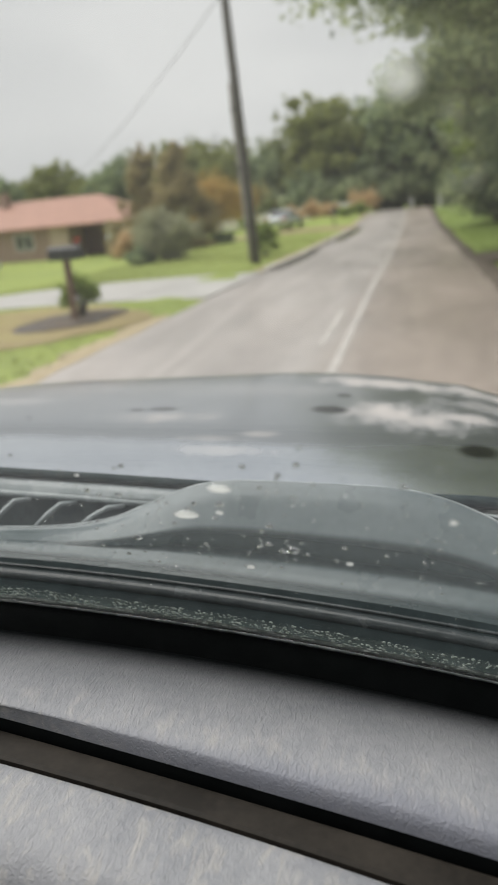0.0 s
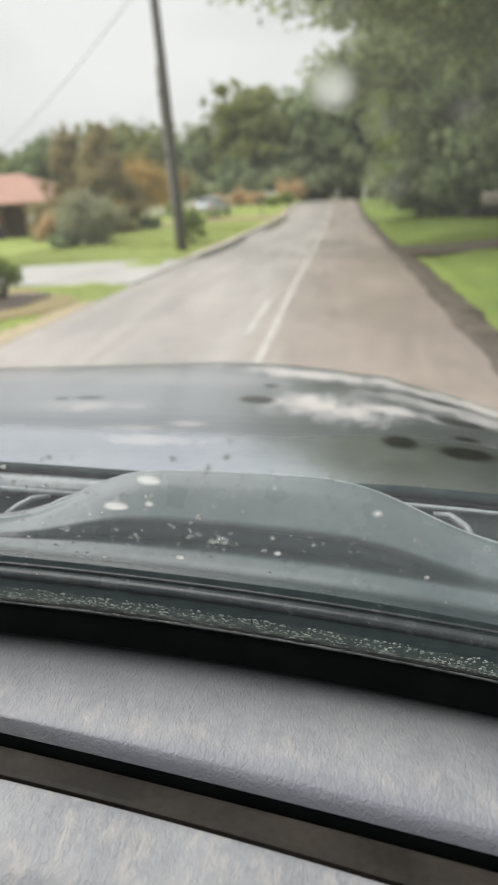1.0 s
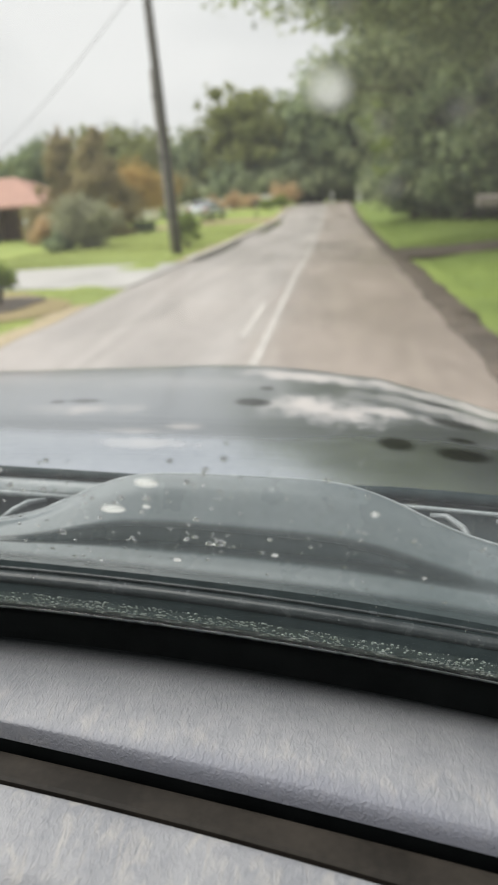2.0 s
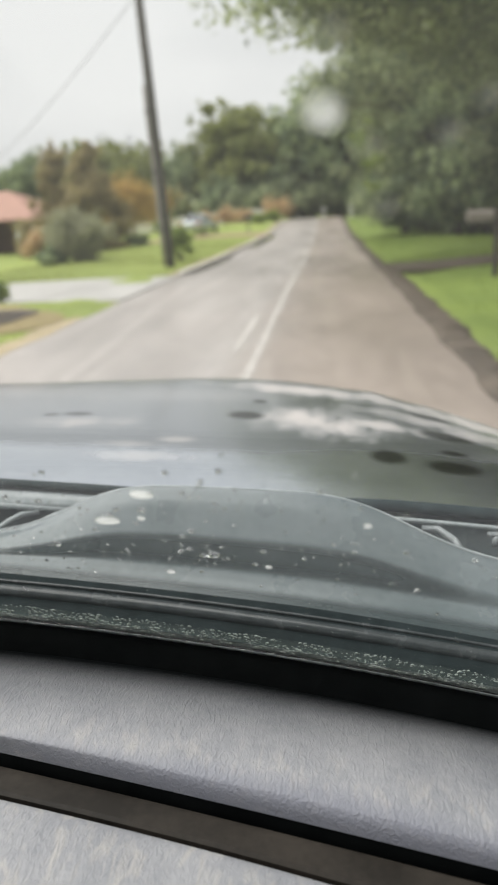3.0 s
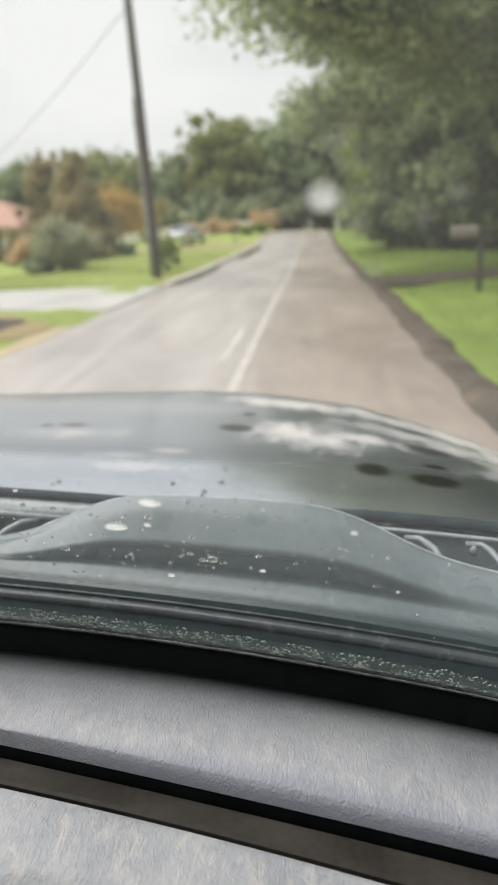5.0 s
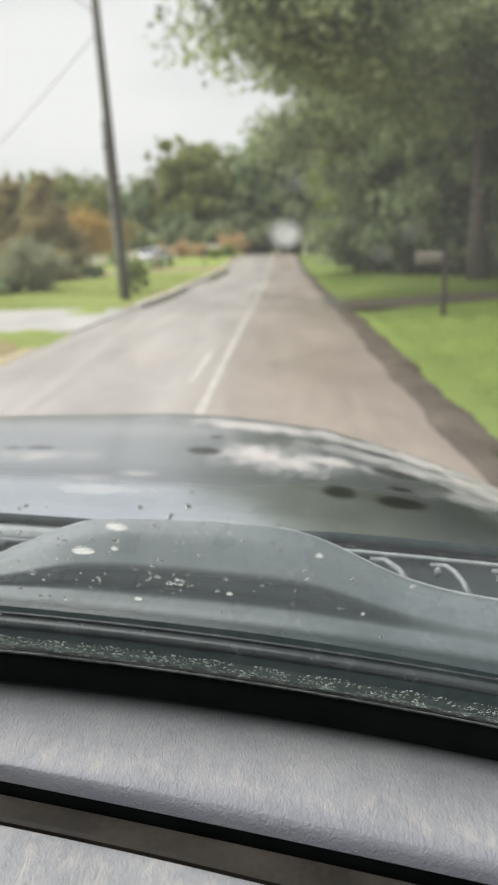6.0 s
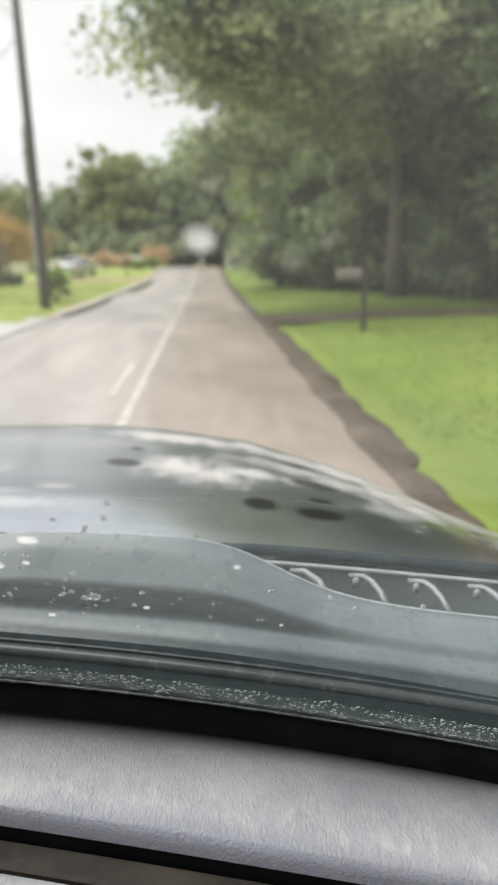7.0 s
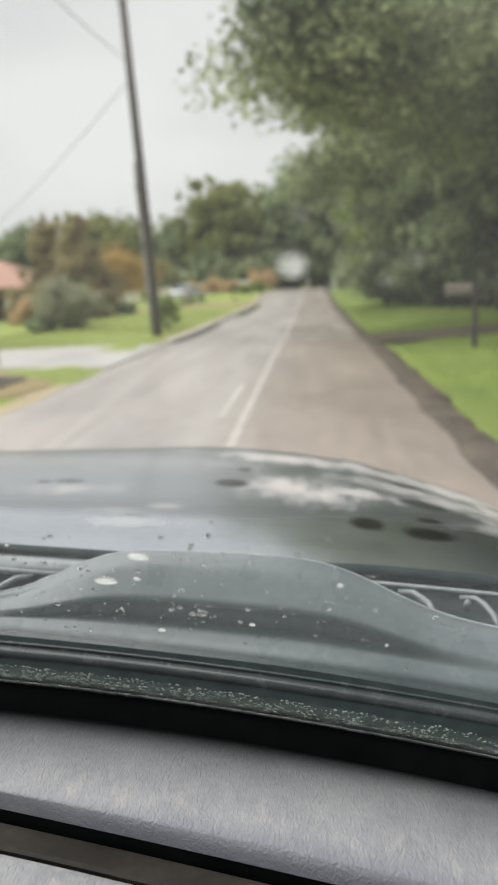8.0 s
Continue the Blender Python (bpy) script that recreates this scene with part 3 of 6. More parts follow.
def quads_object(name, pts, mat, parent=None, label=""):
    me = bpy.data.meshes.new(name)
    n = len(pts) // 4
    me.vertices.add(len(pts))
    me.vertices.foreach_set("co", np.ascontiguousarray(pts, dtype=np.float32).ravel())
    me.loops.add(len(pts))
    me.loops.foreach_set("vertex_index", np.arange(len(pts), dtype=np.int32))
    me.polygons.add(n)
    me.polygons.foreach_set("loop_start", np.arange(0, len(pts), 4, dtype=np.int32))
    me.update(calc_edges=True)
    me.materials.append(mat)
    ob = new(name, me)
    if parent:
        ob.parent = parent
    if label:
        ob["label"] = label
    return ob


def tree(place, height, radius, low, leaf, seed, count=9000, size=0.16, clumps=46, trunk_r=0.25, push=(0, 0), squash=1.0, gaps=0.24, label="", category="tree", group="", conic=False, limbs=()):
    """A tapered trunk, limbs to the clumps, and a crown of many small leaves with gaps. limbs: long boughs, as (tip x, y, z from the foot, clumps)."""
    rng = np.random.default_rng(seed)
    ob = thing("tree", place, 0, label=label, category=category, group=group)
    mid, half = (height + low) / 2, (height - low) / 2
    centres, radii = [], []
    while len(centres) < clumps:
        d = rng.normal(size=3)
        d /= np.linalg.norm(d)
        q = rng.random() ** 0.4 * (0.9 + 0.18 * rng.random())
        z = mid + d[2] * half * q * 0.92
        wide = radius
        x, y = d[0] * wide * q, d[1] * wide * q * squash
        if conic:
            f, turn = 1 - math.sqrt(1 - 0.985 * rng.random()), 6.283 * rng.random()
            z = low + (height - low) * f
            q = radius * (1 - 0.93 * f) * math.sqrt(rng.random())
            x, y = q * math.cos(turn), q * math.sin(turn)
        centres.append((x + push[0], y + push[1], z))
        radii.append(gaps * radius * (0.35 + 1.1 * rng.random() ** 1.5) * (0.6 if conic else 1))
    bend = (push[0] * 0.25, push[1] * 0.25)
    trunk_path = [(0, 0, -0.3), (bend[0] * 0.1, bend[1] * 0.1, height * 0.12), (bend[0] * 0.5, bend[1] * 0.5, height * 0.3), (bend[0], bend[1], height * 0.55), (bend[0] * 1.2, bend[1] * 1.2, height * 0.88)]
    bits = [tube(trunk_path, [trunk_r * 1.25, trunk_r, trunk_r * 0.85, trunk_r * 0.55, trunk_r * 0.12], 10)]
    for i in range(0, len(centres), 3):
        e = centres[i]
        h = min(max(low * 0.9, e[2] * 0.55), height * 0.7)
        t = h / height
        s = (bend[0] * t * 1.5, bend[1] * t * 1.5, h)
        m = ((s[0] + e[0]) / 2, (s[1] + e[1]) / 2, (s[2] + e[2]) / 2 + 0.08 * height)
        bits.append(tube([s, m, e], [trunk_r * 0.45, trunk_r * 0.28, trunk_r * 0.07], 6))
    for tx, ty, tz, n in limbs:
        s, e = Vector((bend[0] * 0.5, bend[1] * 0.5, height * 0.3)), Vector((tx, ty, tz))
        top = (s + e) / 2 + Vector((0, 0, 0.16 * (e - s).length))
        path = [s * (1 - t) ** 2 + top * 2 * t * (1 - t) + e * t * t for t in (k / 8 for k in range(9))]
        bits.append(tube([tuple(p) for p in path], [trunk_r * (0.5 - 0.45 * k / 8) for k in range(9)], 7))
        for k in range(n):
            t = 0.25 + 0.75 * rng.random() ** 0.8
            p = s * (1 - t) ** 2 + top * 2 * t * (1 - t) + e * t * t
            w = 0.10 * (e - s).length * (1.1 - 0.75 * t)
            q = p + Vector((rng.normal() * w, rng.normal() * w, rng.normal() * w * 0.55 - 0.2 * w))
            if k % 2 == 0:
                bits.append(tube([tuple(p), tuple((p + q) / 2 + Vector((0, 0, 0.1 * w))), tuple(q)], [trunk_r * 0.10, trunk_r * 0.07, trunk_r * 0.02], 5))
            centres.append(tuple(q))
            radii.append(1.1 * (0.35 + 0.9 * rng.random()))
    mesh_object("trunk", *join(*bits), M["bark"], ob)
    quads_object("crown", leaf_cloud(rng, centres, radii, count, size), leaf, ob)
    return ob


def shrub(place, height, radius, leaf, seed, count=2500, size=0.09, label="", category="shrub", group="", name="shrub"):
    rng = np.random.default_rng(seed)
    ob = thing(name, place, 0, label=label, category=category, group=group)
    centres, radii = [], []
    for i in range(16):
        a, q = rng.random() * 6.283, rng.random() ** 0.5
        centres.append((math.cos(a) * radius * 0.75 * q, math.sin(a) * radius * 0.75 * q, height * (0.25 + 0.6 * rng.random() * (1 - 0.4 * q))))
        radii.append(0.34 * radius * (0.7 + 0.6 * rng.random()))
    bits = [tube([(0, 0, -0.1), (c[0] * 0.4, c[1] * 0.4, c[2] * 0.5), c], [0.035, 0.025, 0.01], 5) for c in centres[::2]]
    mesh_object("stems", *join(*bits), M["bark"], ob)
    quads_object("foliage", leaf_cloud(rng, centres, radii, count, size), leaf, ob)
    return ob


def on_ground(x, y):
    return (x, y, ground_z(x, y))


# the great oak whose boughs hang over the road
tree(on_ground(8.3, 32.5), 21, 7.0, 6.5, M["leaf_oak"], 11, count=190000, size=0.111, clumps=230, trunk_r=0.42, push=(-1.5, -1.5), gaps=0.20, label="broad oak with boughs hanging over the road", group="roadside trees",
     limbs=((-9.2, -12.0, 7.3, 80), (-8.8, -12.5, 8.2, 90), (-8.2, -11.0, 7.0, 60), (-7.6, -12.0, 7.6, 80), (-6.8, -11.5, 7.2, 60), (-7.6, -3.0, 9.6, 46), (-6.0, -9.0, 7.6, 50), (-4.0, -8.0, 6.6, 40)))
# trees whose crowns reach down to the grass and lean over the road
tree(on_ground(7.0, 43.0), 19, 5.6, 0.4, M["leaf_oak"], 15, count=60000, size=0.14, clumps=210, trunk_r=0.3, push=(-2.2, 0), gaps=0.19, label="leafy tree leaning over the road, foliage down to the grass", group="roadside trees")
wood_a = tree(on_ground(9.4, 37.0), 17, 5.0, 0.2, M["leaf_dark"], 21, count=16000, size=0.222, clumps=150, trunk_r=0.28, gaps=0.2, label="tall dark green broadleaf tree at the wood's edge", group="roadside trees")
wood_b = tree(on_ground(9.0, 54.0), 18, 5.6, 0.4, M["leaf_oak"], 22, count=16000, size=0.233, clumps=150, trunk_r=0.26, gaps=0.2, label="tall dark green broadleaf tree at the wood's edge", group="roadside trees")
wood_c = tree(on_ground(14.0, 31.0), 20, 6.0, 0.6, M["leaf_dark"], 23, count=16000, size=0.233, clumps=150, trunk_r=0.3, gaps=0.2, label="tall dark green broadleaf tree at the wood's edge", group="roadside trees")
for src, x, y, s, r in ((wood_b, 8.6, 66, 1.05, 140), (wood_a, 9.0, 76, 1.1, 200), (wood_b, 9.2, 88, 1.1, 20), (wood_c, 15.5, 42, 1.0, 100), (wood_b, 16, 54, 1.1, 30),
                        (wood_a, 15.5, 66, 1.2, 300), (wood_b, 19, 26, 1.0, 80), (wood_c, 16, 80, 1.0, 220), (wood_a, 22, 36, 1.2, 10), (wood_b, 17, 13, 0.95, 250), (wood_c, 21, 2, 1.0, 150), (wood_a, 24, 48, 1.1, 100),
                        (wood_c, 12.5, 24, 0.8, 40), (wood_a, 6.6, 39.8, 0.62, 25), (wood_b, 8.9, 36.0, 0.60, 95), (wood_a, 11.0, 31.5, 0.62, 170), (wood_b, 13.5, 27.0, 0.6, 240)):
    copy_thing(src, pose(*on_ground(x, y), 0, 0, r) @ Matrix.Scale(s, 4))
tree(on_ground(5.4, 63.0), 10.5, 2.4, 0.3, M["leaf_light"], 14, count=14000, size=0.14, clumps=80, trunk_r=0.16, push=(-0.5, 0), gaps=0.25, label="slender light yellow-green tree at the wood's edge", group="roadside trees")

# undergrowth along the wood's edge
bush_a = shrub(on_ground(4.3, 44.5), 3.4, 1.7, M["leaf_dark"], 31, count=2000, size=0.195, label="dense dark green bush at the wood's edge", group="undergrowth")
bush_b = shrub(on_ground(4.9, 47.5), 4.2, 1.9, M["leaf_oak"], 32, count=2000, size=0.195, label="dense dark green bush at the wood's edge", group="undergrowth")
for i in range(22):
    x, y = 5.0 + 0.9 * random.random() - 0.010 * max(0, 2.6 * i - 10), 50.0 + 2.4 * i
    copy_thing((bush_a, bush_b)[i % 2], pose(*on_ground(x, y), 0, 0, 47 * i) @ Matrix.Scale(0.85 + 0.4 * random.random(), 4))
for i in range(11):
    t = i / 10
    x, y = 5.2 + 8.0 * t + 0.6 * random.random(), 42.5 - 13.5 * t + 0.8 * random.random()
    copy_thing((bush_a, bush_b)[i % 2], pose(*on_ground(x, y), 0, 0, 61 * i) @ Matrix.Scale(0.75 + 0.4 * random.random(), 4))
for i in range(14):
    x, y = 7.0 + 2.3 * (i % 5) + random.random(), 45 + 4.6 * (i // 5) + 2 * random.random()
    copy_thing((bush_a, bush_b)[i % 2], pose(*on_ground(x, y), 0, 0, 83 * i) @ Matrix.Scale(1.1 + 0.35 * random.random(), 4))
for i in range(16):
    copy_thing((bush_a, bush_b)[i % 2], pose(*on_ground(-14 + 2.2 * i, 103 + 4 * random.random()), 0, 0, 29 * i) @ Matrix.Scale(1.3 + 0.4 * random.random(), 4))

# far woods behind the lawns and at the road's end
far_a = tree(on_ground(-30, 119), 15, 6.5, 0.0, M["leaf_far"], 41, count=5600, size=0.50, clumps=110, gaps=0.24, label="distant woodland tree with dense low crown", group="far wood")
far_b = tree(on_ground(-14, 115), 18, 7.0, 0.0, M["leaf_far"], 42, count=5600, size=0.50, clumps=110, gaps=0.22, label="distant woodland tree with dense low crown", group="far wood")
far_c = tree(on_ground(-2, 110), 17, 7.0, 0.0, M["leaf_dark"], 43, count=5600, size=0.50, clumps=110, gaps=0.22, label="distant woodland tree with dense low crown", group="far wood")
k = 0
for row in range(2):
    for i in range(19):
        x = 16 - 7.6 * i + 3 * random.random()
        y = 107 + 16 * row + 0.12 * abs(x) + 7 * random.random()
        s = 1.08 if x > -6.5 else 0.86 if x > -14 else 0.80 if x > -24 else 0.74
        if row == 0:
            for dx, dy, q in ((2, 5, 33), (4.5, 3, 15), (-2, 4, 71)):
                copy_thing((bush_a, bush_b)[k % 2], pose(*on_ground(x + dx, y - dy), 0, 0, q * k) @ Matrix.Scale(1.6 + 0.5 * random.random(), 4))
        copy_thing((far_a, far_b, far_c)[k % 3], pose(*on_ground(x, y), 0, 0, 61 * k) @ Matrix.Scale(s * (0.85 + 0.3 * random.random()), 4))
        k += 1

# dense woodland that closes the view behind them
_r = np.random.default_rng(77)
_c = [(-95 + 165 * i / 170 + 1.5 * _r.random(), 141 + 14 * _r.random(), 0.0) for i in range(171)]
_c = [(x, y, ground_z(x, y) + 1.0 + (6.5 if x < -24 else 8.0) * _r.random()) for x, y, z in _c for k in range(2)]
tagged(quads_object("far_wood", leaf_cloud(_r, _c, [3.0] * len(_c), 30000, 0.6), M["leaf_far"]), "dense dark woodland closing the far view", "woodland", kind="stuff")

# garden trees and shrubs on the left
tree(on_ground(-18.2, 51.5), 7.7, 2.8, 0.3, M["leaf_brown"], 51, count=16000, size=0.13, clumps=110, trunk_r=0.16, conic=True, gaps=0.3, label="tall rust-brown conifer in a garden", group="garden trees")
tree(on_ground(-15.2, 50.0), 7.6, 2.9, 0.3, M["leaf_brown"], 52, count=16000, size=0.13, clumps=110, trunk_r=0.16, conic=True, gaps=0.3, label="tall rust-brown conifer in a garden", group="garden trees")
tree(on_ground(-18.4, 73), 5.0, 3.8, 0.8, M["leaf_orange"], 53, count=9000, size=0.13, clumps=60, trunk_r=0.12, gaps=0.27, label="small tree in orange autumn leaf", group="garden trees")
tree(on_ground(-11.2, 34), 2.3, 1.6, 0.0, M["leaf_grey"], 54, count=10000, size=0.09, clumps=60, trunk_r=0.08, gaps=0.28, label="small grey-green bushy tree on the lawn", group="garden trees")
shrub(on_ground(-5.0, 79), 2.7, 1.6, M["leaf_rust"], 61, label="orange flowering shrub by the kerb", group="kerb shrubs")
for x, y, h, q in ((-8.2, 76, 1.5, 62), (-10.0, 77, 1.7, 65), (-12.0, 76, 1.5, 66)):
    shrub(on_ground(x, y), h, 1.3, M["leaf_rust"], q, label="low orange-brown shrub in a garden hedge", group="kerb shrubs")
for x, y, h, q in ((-4.9, 74, 1.3, 63), (-6.4, 72, 1.1, 67), (-14.0, 66, 1.6, 68)):
    shrub(on_ground(x, y), h, 0.9, M["leaf_light"], q, label="low bright green shrub in the garden", group="kerb shrubs")
shrub(on_ground(-17.4, 45.0), 2.0, 1.1, M["leaf_rust"], 72, label="rust-orange shrub before a conifer", group="garden shrubs")
shrub(on_ground(-5.65, 29.2), 1.4, 0.7, M["leaf_light"], 64, count=1000, label="airy drooping yellow-green shrub beside a pole", group="garden shrubs")
for x, y, q in ((-12.5, 50.0, 69), (-12.0, 32.5, 70)):
    shrub(on_ground(x, y), 0.85, 0.65, M["leaf_dark"], q, label="small round dark green shrub on the lawn", group="garden shrubs")

# ---- poles and cables ----
def pole(place, height, r0, r1, tilt=(0, 0), mat=None, arm=True, label=""):
    ob = thing("utility_pole", place, 0, label=label, category="utility pole", group="utility poles")
    top = (tilt[0], tilt[1], height)
    v, f = tube([(0, 0, -0.4), (tilt[0] * 0.5, tilt[1] * 0.5, height * 0.5), top], [r0, (r0 + r1) / 2, r1], 14)
    mesh_object("shaft", v, f, mat or M["wood_pole"], ob)
    if arm:
        bm = bmesh.new()
        box(bm, tilt[0] - 0.08, tilt[1] - 0.9, height - 0.75, tilt[0] + 0.04, tilt[1] + 0.9, height - 0.63, 0.01)
        part("crossarm", bm, M["wood_pole"], ob)
        for yy in (-0.8, -0.3, 0.3, 0.8):
            v, f = tube([(tilt[0], tilt[1] + yy, height - 0.63), (tilt[0], tilt[1] + yy, height - 0.55), (tilt[0], tilt[1] + yy, height - 0.47)], [0.02, 0.04, 0.025], 8)
            mesh_object("insulator", v, f, M["white_paint"], ob)
    return ob


M["white_box"] = material("off_white_enamel", (0.24, 0.225, 0.21), (0.34, 0.32, 0.30), scale=9, rough=(0.4, 0.6))
M["grey_pole"] = material("dark_grey_pole_wood", (0.06, 0.054, 0.05), (0.13, 0.12, 0.11), scale=5, rough=(0.6, 0.8), stretch=(6, 6, 0.4), bump=0.4, bump_scale=30, bump_dist=0.01, bump_stretch=(4, 4, 0.2))
M["brown_pole"] = material("brown_pole_wood", (0.13, 0.085, 0.06), (0.24, 0.165, 0.12), scale=5, rough=(0.6, 0.8), stretch=(6, 6, 0.4), bump=0.4, bump_scale=30, bump_dist=0.01, bump_stretch=(4, 4, 0.2))
pole(on_ground(-5.35, -21.5), 10.5, 0.17, 0.11, (-0.35, 0), label="dark weathered wooden utility pole on the lawn")
pole(on_ground(-5.6, 1.6), 10.5, 0.17, 0.11, (-0.3, 0), label="dark weathered wooden utility pole on the lawn")
kerb_pole = pole(on_ground(-5.22, 25.2), 10.5, 0.17, 0.12, (-0.45, 0), M["grey_pole"], arm=False, label="dark grey wooden utility pole, paler on its left, by the kerb")
# pale tube added to give the pole its lighter, lit left side
mesh_object("conduit", *tube([(-0.17 - 0.045 * t, -0.10, 0.1 + 1.1 * t) for t in range(6)], [0.06] * 6, 8), M["white_box"], kerb_pole, "pale grey plastic conduit")
for z in (1.2, 3.0, 4.8):
    bm = bmesh.new()
    box(bm, -0.25 - 0.041 * z, -0.17, z, 0.02 - 0.041 * z, -0.02, z + 0.05, 0.01)
    part("strap", bm, M["wire"], kerb_pole)
pole(on_ground(3.3, 7.6), 10.0, 0.16, 0.11, (0.45, 0), M["brown_pole"], arm=False, label="brown wooden pole on the grass, leaning slightly")


def cable(name, a, b, sag, r=0.012, label=""):
    n = 16
    p = [tuple(Vector(a).lerp(Vector(b), i / n) - Vector((0, 0, sag * 4 * (i / n) * (1 - i / n)))) for i in range(n + 1)]
    v, f = tube(p, [r] * (n + 1), 5)
    return tagged(mesh_object(name, v, f, M["wire"]), label or "thin black overhead power cable between poles", "cable", "overhead cables")


for z in (10.2, 8.6):
    cable("overhead_cable", (-5.7, -21.5, z), (-5.9, 1.6, z), 0.5)
    cable("overhead_cable", (-5.9, 1.6, z), (-5.66, 25.2, z), 0.5)
cable("overhead_cable", (-5.58, 25.2, 8.1), (-22.0, 46.0, 3.9), 0.5)
cable("overhead_cable", (-5.9, 1.6, 8.4), (-24, 30, 3.4), 0.6)
cable("overhead_cable", (-5.9, 1.6, 10.2), (3.75, 7.6, 9.6), 0.4)


def pylon(place, height, label):
    """A far steel transmission tower: four leaning legs, cross braces and three arms."""
    ob = thing("transmission_tower", place, 20, label=label, category="pylon", group="pylons")
    for sx in (-1, 1):
        for sy in (-1, 1):
            mesh_object("leg", *tube([(1.9 * sx, 1.9 * sy, -0.5), (0.35 * sx, 0.35 * sy, height * 0.72), (0.12 * sx, 0.12 * sy, height)], [0.13, 0.10, 0.06], 6), M["rim_steel"], ob)
        for k in range(7):
            z0, z1 = height * (0.04 + 0.1 * k), height * (0.14 + 0.1 * k)
            w0, w1 = 1.9 - 1.55 * z0 / (height * 0.72), 1.9 - 1.55 * z1 / (height * 0.72)
            mesh_object("brace", *tube([(-w0, w0 * sx, z0), (w1, w1 * sx, z1)], [0.06, 0.06], 5), M["rim_steel"], ob)
    for k in range(3):
        mesh_object("arm", *tube([(-3.2, 0, height * (0.72 + 0.1 * k)), (0, 0, height * (0.75 + 0.1 * k)), (3.2, 0, height * (0.72 + 0.1 * k))], [0.05, 0.12, 0.05], 6), M["rim_steel"], ob)
    return ob


M["rim_steel"] = material("galvanised_steel", (0.30, 0.31, 0.32), (0.42, 0.43, 0.44), scale=6, rough=(0.4, 0.6), metal=0.5)
pylon(on_ground(-48.0, 168.0), 22.0, "tall grey steel transmission tower beyond the woods")
pylon(on_ground(-43.5, 175.0), 22.5, "tall grey steel transmission tower beyond the woods")


# ---- houses ----
def brick_material():
    m = bpy.data.materials.new("brown_brick")
    m.use_nodes = True
    n, l = m.node_tree.nodes, m.node_tree.links
    co = n.new("ShaderNodeTexCoord")
    mp = n.new("ShaderNodeMapping")
    mp.inputs["Rotation"].default_value = (radians(90), 0, 0)
    l.new(co.outputs["Object"], mp.inputs["Vector"])
    br = n.new("ShaderNodeTexBrick")
    br.inputs["Scale"].default_value = 4.5
    br.inputs["Color1"].default_value = (0.30, 0.19, 0.145, 1)
    br.inputs["Color2"].default_value = (0.22, 0.135, 0.10, 1)
    br.inputs["Mortar"].default_value = (0.40, 0.36, 0.32, 1)
    l.new(mp.outputs["Vector"], br.inputs["Vector"])
    l.new(br.outputs["Color"], n["Principled BSDF"].inputs["Base Color"])
    n["Principled BSDF"].inputs["Roughness"].default_value = 0.8
    return m


M["brick"] = brick_material()
M["tan_brick"] = material("tan_plaster", (0.40, 0.31, 0.24), (0.50, 0.40, 0.32), scale=2, rough=(0.7, 0.9))
M["cream"] = material("cream_siding", (0.58, 0.53, 0.40), (0.68, 0.63, 0.50), scale=2, rough=(0.6, 0.8))
M["red_roof"] = material("terracotta_shingle", (0.31, 0.165, 0.12), (0.44, 0.255, 0.195), scale=1.4, rough=(0.6, 0.85), bump=0.4, bump_scale=9, bump_dist=0.04)
M["green_roof"] = material("grey_green_shingle", (0.14, 0.18, 0.15), (0.22, 0.26, 0.22), scale=1.4, rough=(0.6, 0.85), bump=0.4, bump_scale=9, bump_dist=0.04)
M["dark_pane"] = material("dark_window_glass", (0.02, 0.025, 0.03), (0.05, 0.055, 0.06), scale=2, rough=(0.03, 0.08), specular=0.9)
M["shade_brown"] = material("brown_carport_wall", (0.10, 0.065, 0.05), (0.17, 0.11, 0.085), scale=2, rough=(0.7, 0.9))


def hip_roof(x0, y0, x1, y1, eave, ridge, inset, over=0.5, thick=0.14):
    a = [(x0 - over, y0 - over), (x1 + over, y0 - over), (x1 + over, y1 + over), (x0 - over, y1 + over)]
    ym = (y0 + y1) / 2
    v = [(x, y, eave) for x, y in a] + [(x0 + inset, ym, ridge), (x1 - inset, ym, ridge)] + [(x, y, eave - thick) for x, y in a]
    f = [(0, 1, 5, 4), (1, 2, 5), (2, 3, 4, 5), (3, 0, 4), (1, 0, 6, 7), (2, 1, 7, 8), (3, 2, 8, 9), (0, 3, 9, 6), (6, 9, 8, 7)]
    return v, f


def window_on(ob, x0, x1, z0, z1, y, mat):
    bm = bmesh.new()
    for q in ((x0 - 0.08, z0 - 0.08, x1 + 0.08, z0), (x0 - 0.08, z1, x1 + 0.08, z1 + 0.08), (x0 - 0.08, z0, x0, z1), (x1, z0, x1 + 0.08, z1), ((x0 + x1) / 2 - 0.03, z0, (x0 + x1) / 2 + 0.03, z1)):
        box(bm, q[0], y - 0.06, q[1], q[2], y + 0.02, q[3], 0.008)
    w = part("window", bm, M["white_paint"], ob, "white-framed window")
    bm = bmesh.new()
    box(bm, x0, y - 0.02, z0, x1, y + 0.005, z1)
    part("pane", bm, mat, w, "dark reflecting pane")


